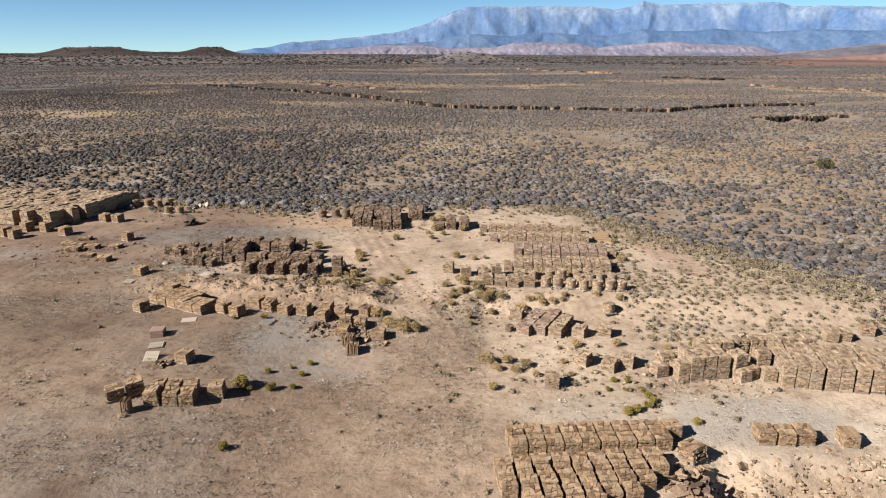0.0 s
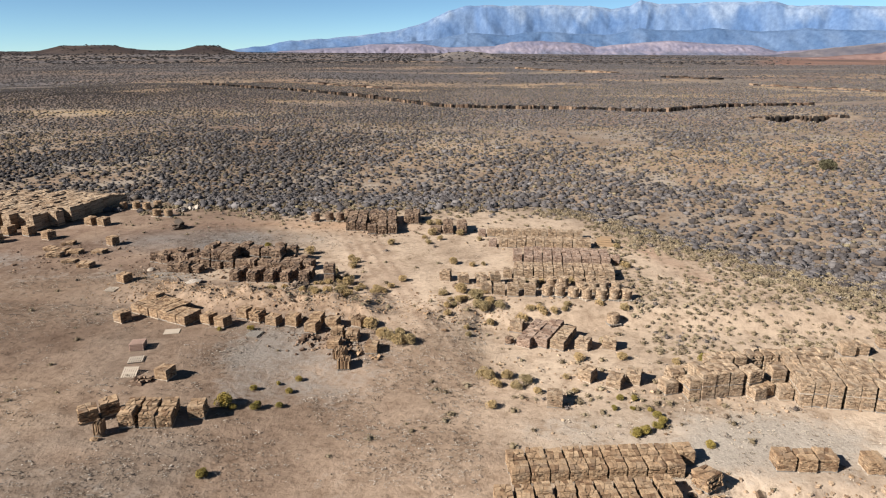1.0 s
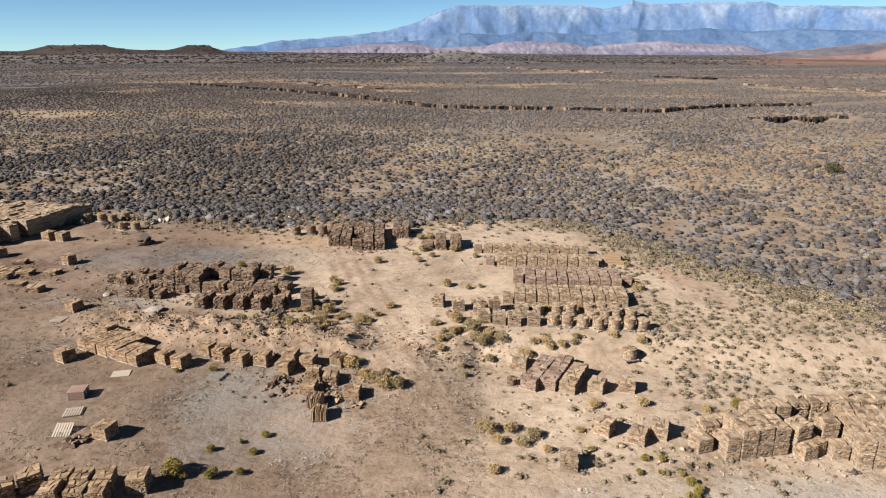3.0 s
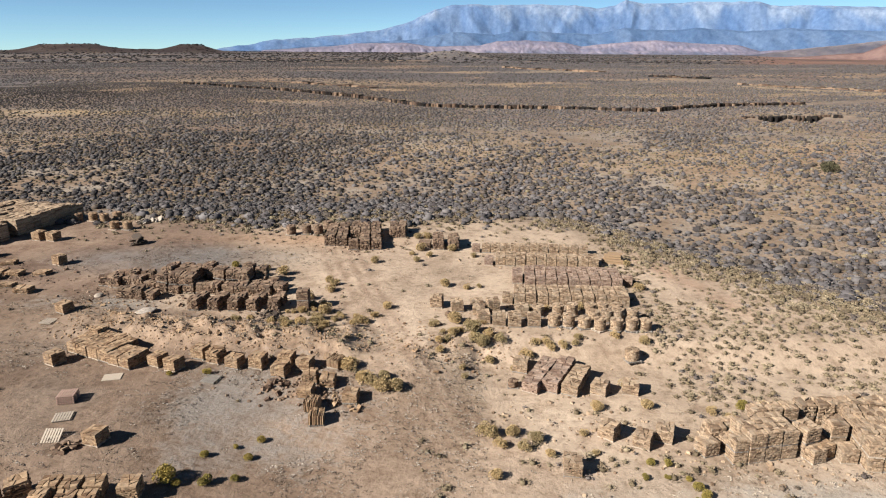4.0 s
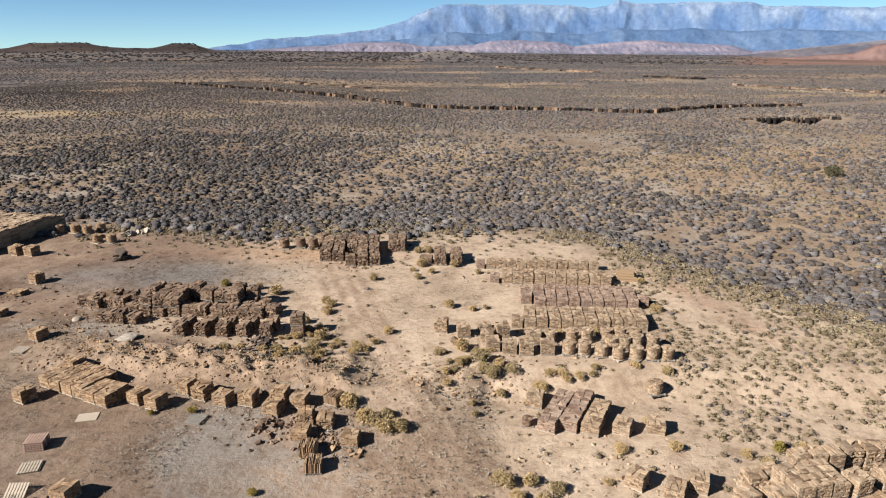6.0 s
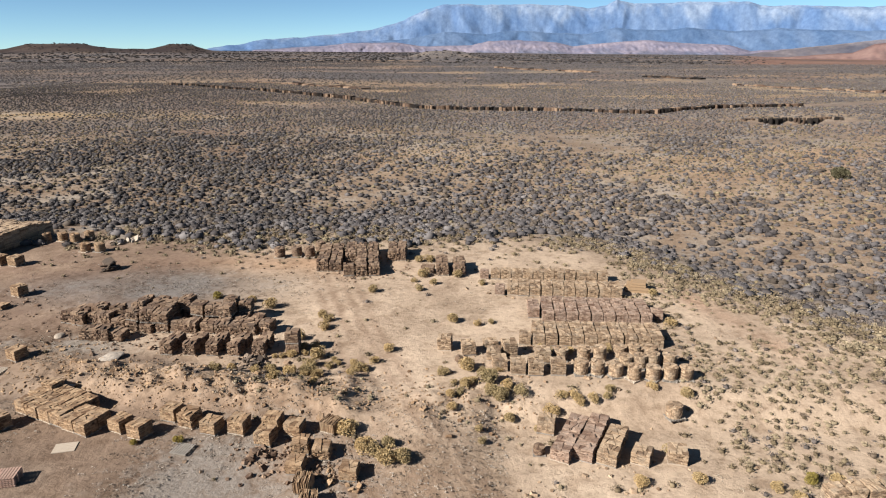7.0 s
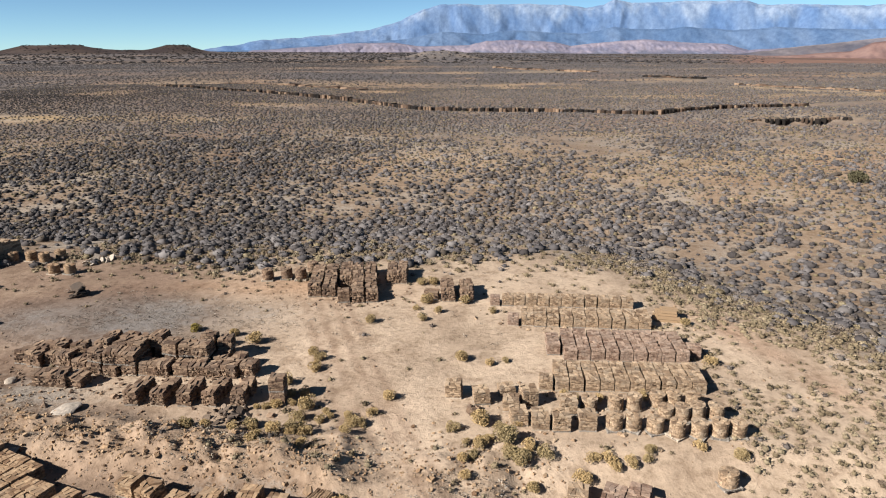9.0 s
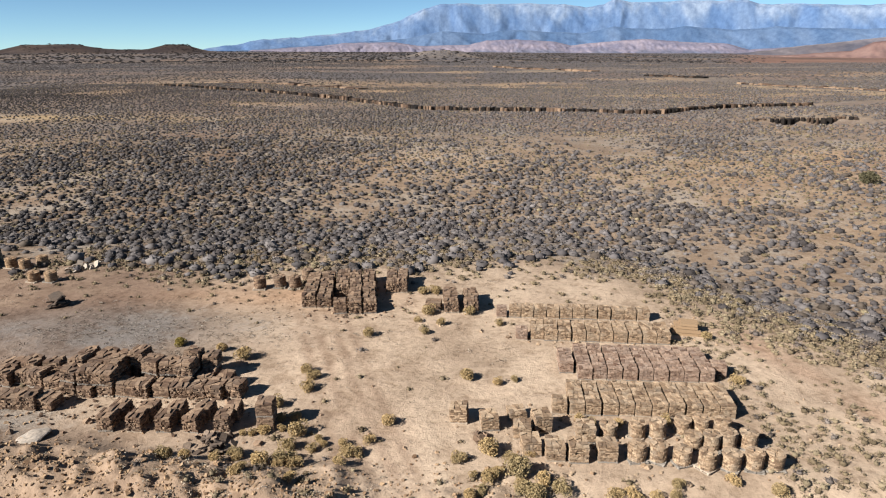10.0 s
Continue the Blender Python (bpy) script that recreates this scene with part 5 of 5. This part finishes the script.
# the great block: too many pallets, too far off, to tell one from another
def great_block():
    q = random.Random(31)
    turn_c, turn_s = math.cos(radians(9)), math.sin(radians(9))
    soup = Soup()
    for i in range(19):
        for j in range(13):
            a, b = -0.65 - i * 1.3, j * 1.3 - 0.8
            x, y = -57.9 + a * turn_c + b * turn_s, 84.4 - a * turn_s + b * turn_c
            if (i, j) in ((0, 0), (2, 0), (3, 0), (5, 0)) or q.random() < 0.02:
                continue
            m = Matrix.Translation((x, y, at_land(x, y))) @ Matrix.Rotation(radians(-9 + q.uniform(-1, 1)), 4, "Z") @ Matrix.Diagonal((1.31, 1.31, 1, 1))
            z, top = 0.1, q.uniform(1.75, 2.15)
            if 1 < i < 18 and 2 < j < 12:
                soup.box(-0.47, -0.47, 0.1, 0.47, 0.47, top - 0.02, m)
                z = top
            while z < top:
                th = q.uniform(0.08, 0.2)
                for x0, x1 in cuts(q, q.choice((1, 2, 3))):
                    soup.prism(quad_ring(q, x0 + 0.01, -0.49, x1 - 0.01, 0.49, 0.03), z, z + th - 0.006, m)
                z += th
            for ring in patchwork(q, 6):
                soup.prism(ring, z, z + q.uniform(0.03, 0.16), m)
    ob = new("stone_block", soup.mesh("stone_block", STONE["grey"]))
    tagged(ob, "great block of close-packed ochre stone pallets beside the scrub", "stone pallets", kind="stuff")


great_block()
for x, y, st, h in ((-55.2, 79.9, "flat", 1.1), (-59.0, 81.5, "flat", 1.3), (-61.0, 78.0, "flat", 1.2), (-63.2, 79.1, "flat", 1.2), (-61.9, 81.6, "flat", 1.3), (-53.9, 87.2, "flat", 1.1), (-51.9, 87.0, "flat", 1.1), (-46.9, 92.3, "drum", 1.1), (-45.1, 92.3, "drum", 1.1), (-54.5, 96.6, "drum", 1.2), (-52.6, 97.0, "drum", 1.2), (-50.6, 96.4, "drum", 1.2), (-49.6, 97.9, "drum", 1.2)):
    stack(x, y, st, "ochre", 1.25, 1.25, h, -18 + rnd.uniform(-6, 6), 0, 1)
G = "low slab piles on the apron"
for x, y, w, h, yaw in ((-51.8, 75.2, 1.3, 0.45, -8), (-49.4, 72.6, 1.7, 0.6, 4), (-51.0, 77.6, 1.5, 0.4, 10), (-47.8, 74.0, 1.6, 0.5, -5), (-49.9, 74.4, 1.7, 0.55, 0), (-46.3, 70.6, 1.6, 0.4, 5), (-43.4, 69.1, 1.7, 0.6, -6), (-45.0, 74.4, 1.6, 0.4, -10)):
    stack(x, y, "rough", "ochre", w, 1.1, h, yaw, 0, 3, G)
for ob in PROTOS:
    for c in list(ob.children):
        bpy.data.objects.remove(c)
    bpy.data.objects.remove(ob)

# ---- fallen stone ----
heap(-17.2, 63.6, 34, 1.5, "dark", "dark broken slabs heaped in front of a stack", 1, 0.5, 0.7)
heap(-13.2, 52.7, 20, 0.8, "brown", "brown broken slabs heaped beside a pallet", 2, 0.45, 0.6)
heap(-1.0, 64.6, 16, 0.7, "brown", "brown broken slabs piled beside a pallet", 3, 0.45, 0.7)
heap(-44.4, 96.9, 16, 1.6, "pale", "pale broken slabs piled by the scrub", 4, 0.9, 0.8)
heap(-40.3, 85.6, 22, 0.75, "dark", "dark slabs leaning together on the grass", 5, 1.05, 1.5)
heap(-23.3, 43.8, 14, 0.7, "brown", "low heap of brown slabs behind a pallet", 6, 0.45, 0.4)
heap(-22.4, 36.6, 9, 0.45, "ochre", "ochre slabs leaning on edge", 8, 0.5, 0.5)
heap(15.6, 34.9, 9, 0.8, "ochre", "broken ochre slabs heaped beside the block", 9, 0.6, 0.8)
heap(14.2, 33.0, 40, 1.4, "brown", "grey-tan broken rock heaped beside the block", 10, 0.7, 0.9)
heap(-8.7, 51.2, 10, 0.7, "ochre", "ochre slabs fallen between pallets", 11, 0.4, 0.3)
heap(-6.9, 50.5, 8, 0.6, "ochre", "ochre slabs fallen beside a pallet", 12, 0.35, 0.2)
boulder(-35.2, 68.0, 0.8, "pale", "pale boulder on the earth bank", 2)
boulder(-28.4, 63.9, 1.5, "pale", "flat grey-tan boulder half buried in the earth bank", 3, 0.24)
for i, (x, y, s) in enumerate(((18.5, 33.8, 0.5), (20.2, 33.0, 0.4), (25.0, 34.6, 0.5))):
    boulder(x, y, s, "grey", "weathered tan boulder in the cut bank", 10 + i)


def litter(name, n, seed, colour, label, spots, size=(0.08, 0.28), thick=(0.2, 0.6)):
    """Small broken stone strewn round the given places."""
    q = random.Random(seed)
    soup = Soup()
    for i in range(n):
        cx, cy, rx, ry = q.choice(spots)
        x, y = cx + q.gauss(0, rx), cy + q.gauss(0, ry)
        s = q.uniform(*size) * (1 + (q.random() < 0.08))
        m = Matrix.Translation((x, y, at_land(x, y) + 0.02)) @ Euler((q.gauss(0, 0.3), q.gauss(0, 0.3), q.uniform(0, 6))).to_matrix().to_4x4()
        ring = [(s * math.cos(a) * q.uniform(0.6, 1), s * math.sin(a) * q.uniform(0.6, 1)) for a in (0.3, 1.7, 2.9, 4.1, 5.3)]
        soup.prism(ring, -0.05, [q.uniform(*thick) * s for _ in ring], m, 0.15)
    tagged(new(name, soup.mesh(name, STONE[colour])), label, "rubble", kind="stuff")


litter("rubble", 1300, 7, "ochre", "crumbled tan clods over the earth bank", ((-30, 61, 3, 1.6), (-26, 60, 3, 1.6), (-21, 59.5, 3, 1.6), (-16, 59, 3, 1.6), (-11, 58.3, 2.5, 1.5), (-1, 59, 3, 1.6)), (0.04, 0.13), (0.1, 0.6))
litter("rubble", 500, 1, "ochre", "small broken tan stones strewn over the earth bank", ((-26, 60, 4, 1.5), (-18, 59, 4, 1.5), (-10, 58, 3, 1.5), (-1, 59, 3, 2), (-33, 65, 3, 2), (-28, 61, 3, 1.2)), (0.05, 0.2), (0.05, 0.4))
litter("rubble", 700, 5, "grey", "tan rock slabs bedded in the cut bank", ((18, 32.5, 2.5, 1.6), (22, 33.5, 2.5, 1.5), (27, 34, 3, 1.4)), (0.08, 0.26), (0.0, 0.3))
litter("rubble", 700, 2, "ochre", "broken tan rock strewn down the cut bank", ((18, 33, 2, 1.6), (22, 33, 2.5, 1.6), (27, 34, 3, 1.6), (14.5, 33, 1, 1.5)), (0.05, 0.16))
litter("rubble", 900, 3, "brown", "small brown stones strewn round the stacks", ((-23, 67, 6, 2), (-11.5, 52.6, 2.2, 1.0), (-33, 70, 3, 2), (-48, 73, 4, 3), (-14, 86, 4, 2)), (0.06, 0.2))
litter("rubble", 700, 4, "grey", "small grey stones strewn round the ranks", ((5, 63, 5, 2), (12, 66, 5, 2), (20, 46, 5, 2), (8, 50, 4, 3), (8, 80, 6, 3)), (0.05, 0.18))

# ---- timber ----
def pallet_thing(x, y, wood, label, yaw=0, up=0.0, size=1.1, lean=0.0):
    ob = new("wooden_pallet")
    ob.matrix_world = Matrix.Translation((x, y, at_land(x, y) + up)) @ Matrix.Rotation(radians(yaw), 4, "Z") @ Matrix.Rotation(radians(lean), 4, "X")
    ob.scale = (size, size, 1)
    tagged(ob, label, "pallet")
    for i in range(3):
        s = Soup()
        s.box(-0.5, -0.47 + i * 0.42, 0.02, 0.5, -0.37 + i * 0.42, 0.10)
        child("bearer", s.mesh("bearer", wood), ob)
    for i in range(7):
        s = Soup()
        s.box(-0.5 + i * 0.15, -0.5, 0.10, -0.4 + i * 0.15, 0.5, 0.122)
        child("board", s.mesh("board", wood), ob)
    return ob


for k in range(5):
    pallet_thing(-26.4 + rnd.uniform(-0.03, 0.03), 49.1, WOOD_RED, "reddish wooden pallet in a neat stack", 12, 0.124 * k)
pallet_thing(-25.5, 47.0, WOOD_PALE, "pale wooden pallet lying flat on the apron", 18)
pallet_thing(-24.7, 44.7, WOOD_PALE, "pale wooden pallet leaning beside a heap", 5, 0.1, lean=28)
pallet_thing(-17.95, 52.7, WOOD_GREY, "grey wooden pallet lying in dry grass", -12)
pallet_thing(-35.9, 61.5, WOOD_PALE, "pale wooden pallet lying flat on the apron", -5)
pallet_thing(-28.9, 58.6, WOOD_PALE, "pale wooden pallet lying behind the stone platform", 6, 0.1, lean=12)


def board_sheet():
    ob = new("board_panel")
    ob.matrix_world = Matrix.Translation((-25.2, 52.45, at_land(-25.2, 52.45) + 0.01)) @ Matrix.Rotation(radians(15), 4, "Z")
    tagged(ob, "pale weathered board panel lying on the apron", "board")
    for i in range(5):
        s = Soup()
        s.box(-0.65, -0.5 + i * 0.2, 0, 0.65, -0.31 + i * 0.2, 0.04)
        child("plank", s.mesh("plank", WOOD_PALE), ob)


board_sheet()


def beam_pile():
    ob = new("timber_pile")
    ob.matrix_world = Matrix.Translation((16.6, 80.4, at_land(16.6, 80.4))) @ Matrix.Rotation(radians(-14), 4, "Z")
    tagged(ob, "golden-brown squared beams piled beside the stone ranks", "timber")
    q = random.Random(5)
    for k, (n, half, shift) in enumerate(((4, 1.25, 0.0), (4, 1.15, 0.1), (3, 0.95, -0.1), (3, 0.8, 0.15))):
        for i in range(n):
            s = Soup()
            y = -0.2 * n + i * 0.4
            s.box(-half * q.uniform(0.8, 1.0) + shift, y, 0, half * q.uniform(0.8, 1.0) + shift, y + 0.34, 0.22)
            m = Matrix.Translation((0, q.uniform(-0.03, 0.03), 0.26 * k)) @ Matrix.Rotation(radians(q.uniform(-4, 4)), 4, "Z")
            child("beam", s.mesh("beam", WOOD_GOLD), ob, m=m)


beam_pile()

# ---- bushes ----
GOLD_BUSHES = [
    (-16.4, 41.8, 1.6), (-15.6, 41.6, 0.7), (-15.1, 44.4, 0.7), (-14.1, 42.0, 1.0), (-12.6, 42.6, 0.7), (-13.6, 45.6, 0.5), (-12.5, 44.7, 0.7), (-12.3, 46.6, 0.7),
    (-14.7, 34.3, 0.9), (16.8, 39.9, 0.8), (12.2, 40.9, 1.0), (12.9, 41.3, 1.0), (13.9, 41.9, 0.9), (14.4, 42.5, 0.9), (14.2, 43.3, 0.8), (13.9, 44.1, 0.5), (13.1, 45.5, 0.7), (12.1, 45.5, 0.7), (11.4, 44.1, 0.6), (12.7, 44.2, 0.5),
    (-18.5, 53.4, 0.8), (-21.2, 53.0, 0.6), (-24.9, 77.4, 1.2), (20.0, 52.2, 1.1)]
OLIVE_BUSHES = [
    (-8.2, 54.7, 1.5), (-6.9, 53.4, 1.4), (-5.3, 53.8, 1.1), (-5.2, 52.5, 1.6), (-4.2, 52.5, 1.4), (-6.2, 53.1, 1.3), (-7.9, 55.2, 1.1), (-0.3, 63.1, 1.6), (1.1, 61.2, 1.8),
    (1.8, 59.7, 1.6), (3.4, 60.1, 1.2), (2.6, 58.0, 1.0), (-1.5, 57.9, 0.9), (-0.5, 60.7, 1.2), (7.5, 59.5, 1.0), (8.5, 59.7, 1.0), (5.5, 58.7, 1.2), (9.5, 59.9, 0.8),
    (12.5, 54.8, 1.1), (13.5, 52.1, 1.1), (9.9, 51.6, 1.1), (0.4, 56.3, 0.7), (0.6, 55.2, 0.7), (4.4, 57.2, 0.7)]
OLIVE_BUSHES += [
    (-21.2, 74.6, 1.4), (-19.1, 75.1, 1.6), (-21.2, 76.5, 1.1), (-14.5, 68.2, 1.3), (-13.8, 66.4, 1.0), (-12.2, 64.9, 1.5), (-12.5, 63.4, 1.2), (-15.2, 62.2, 0.9), (-12.4, 61.8, 1.4),
    (-17.9, 61.6, 0.9), (-19.5, 62.2, 1.1), (-12.9, 70.4, 1.2), (-12.9, 72.1, 1.1), (-13.6, 61.5, 1.3), (-13.7, 72.9, 1.1), (-10.0, 79.3, 1.2), (-5.3, 79.9, 1.0), (-1.5, 84.0, 1.3),
    (-5.1, 84.0, 1.5), (-4.8, 89.1, 1.4), (-5.9, 89.0, 1.3), (-6.0, 82.3, 0.8), (-4.0, 81.7, 1.0), (1.1, 81.7, 0.9), (17.9, 79.1, 1.1)]
OLIVE_BUSHES += [
    (17.4, 71.7, 1.2), (5.4, 66.8, 0.8), (6.1, 66.2, 0.9), (7.7, 66.1, 0.9), (10.9, 66.6, 1.0), (12.6, 66.5, 0.7), (0.5, 71.4, 0.9), (-1.6, 72.1, 1.3), (1.7, 71.9, 0.7),
    (6.3, 59.9, 1.0), (7.2, 59.9, 1.0), (12.9, 60.8, 0.9), (15.1, 60.1, 1.1), (9.8, 60.5, 0.9), (2.2, 48.2, 1.5), (3.8, 48.3, 1.2), (5.3, 47.7, 1.2), (6.1, 46.2, 0.8),
    (4.5, 46.8, 1.0), (3.0, 47.0, 1.0), (18.7, 50.7, 0.8), (21.6, 52.3, 0.9), (17.7, 51.5, 0.9), (8.9, 46.4, 0.6), (10.7, 48.9, 0.6), (8.5, 48.5, 0.7), (2.6, 43.9, 1.0)]
spot = random.Random(12)
OLIVE_BUSHES += [(spot.gauss(-12.2, 2.2), spot.gauss(62.0, 2.6), spot.uniform(0.6, 1.2)) for _ in range(24)]
OLIVE_BUSHES += [(spot.gauss(-0.5, 2.2), spot.gauss(60.0, 1.5), spot.uniform(0.6, 1.1)) for _ in range(12)]
make_bushes()
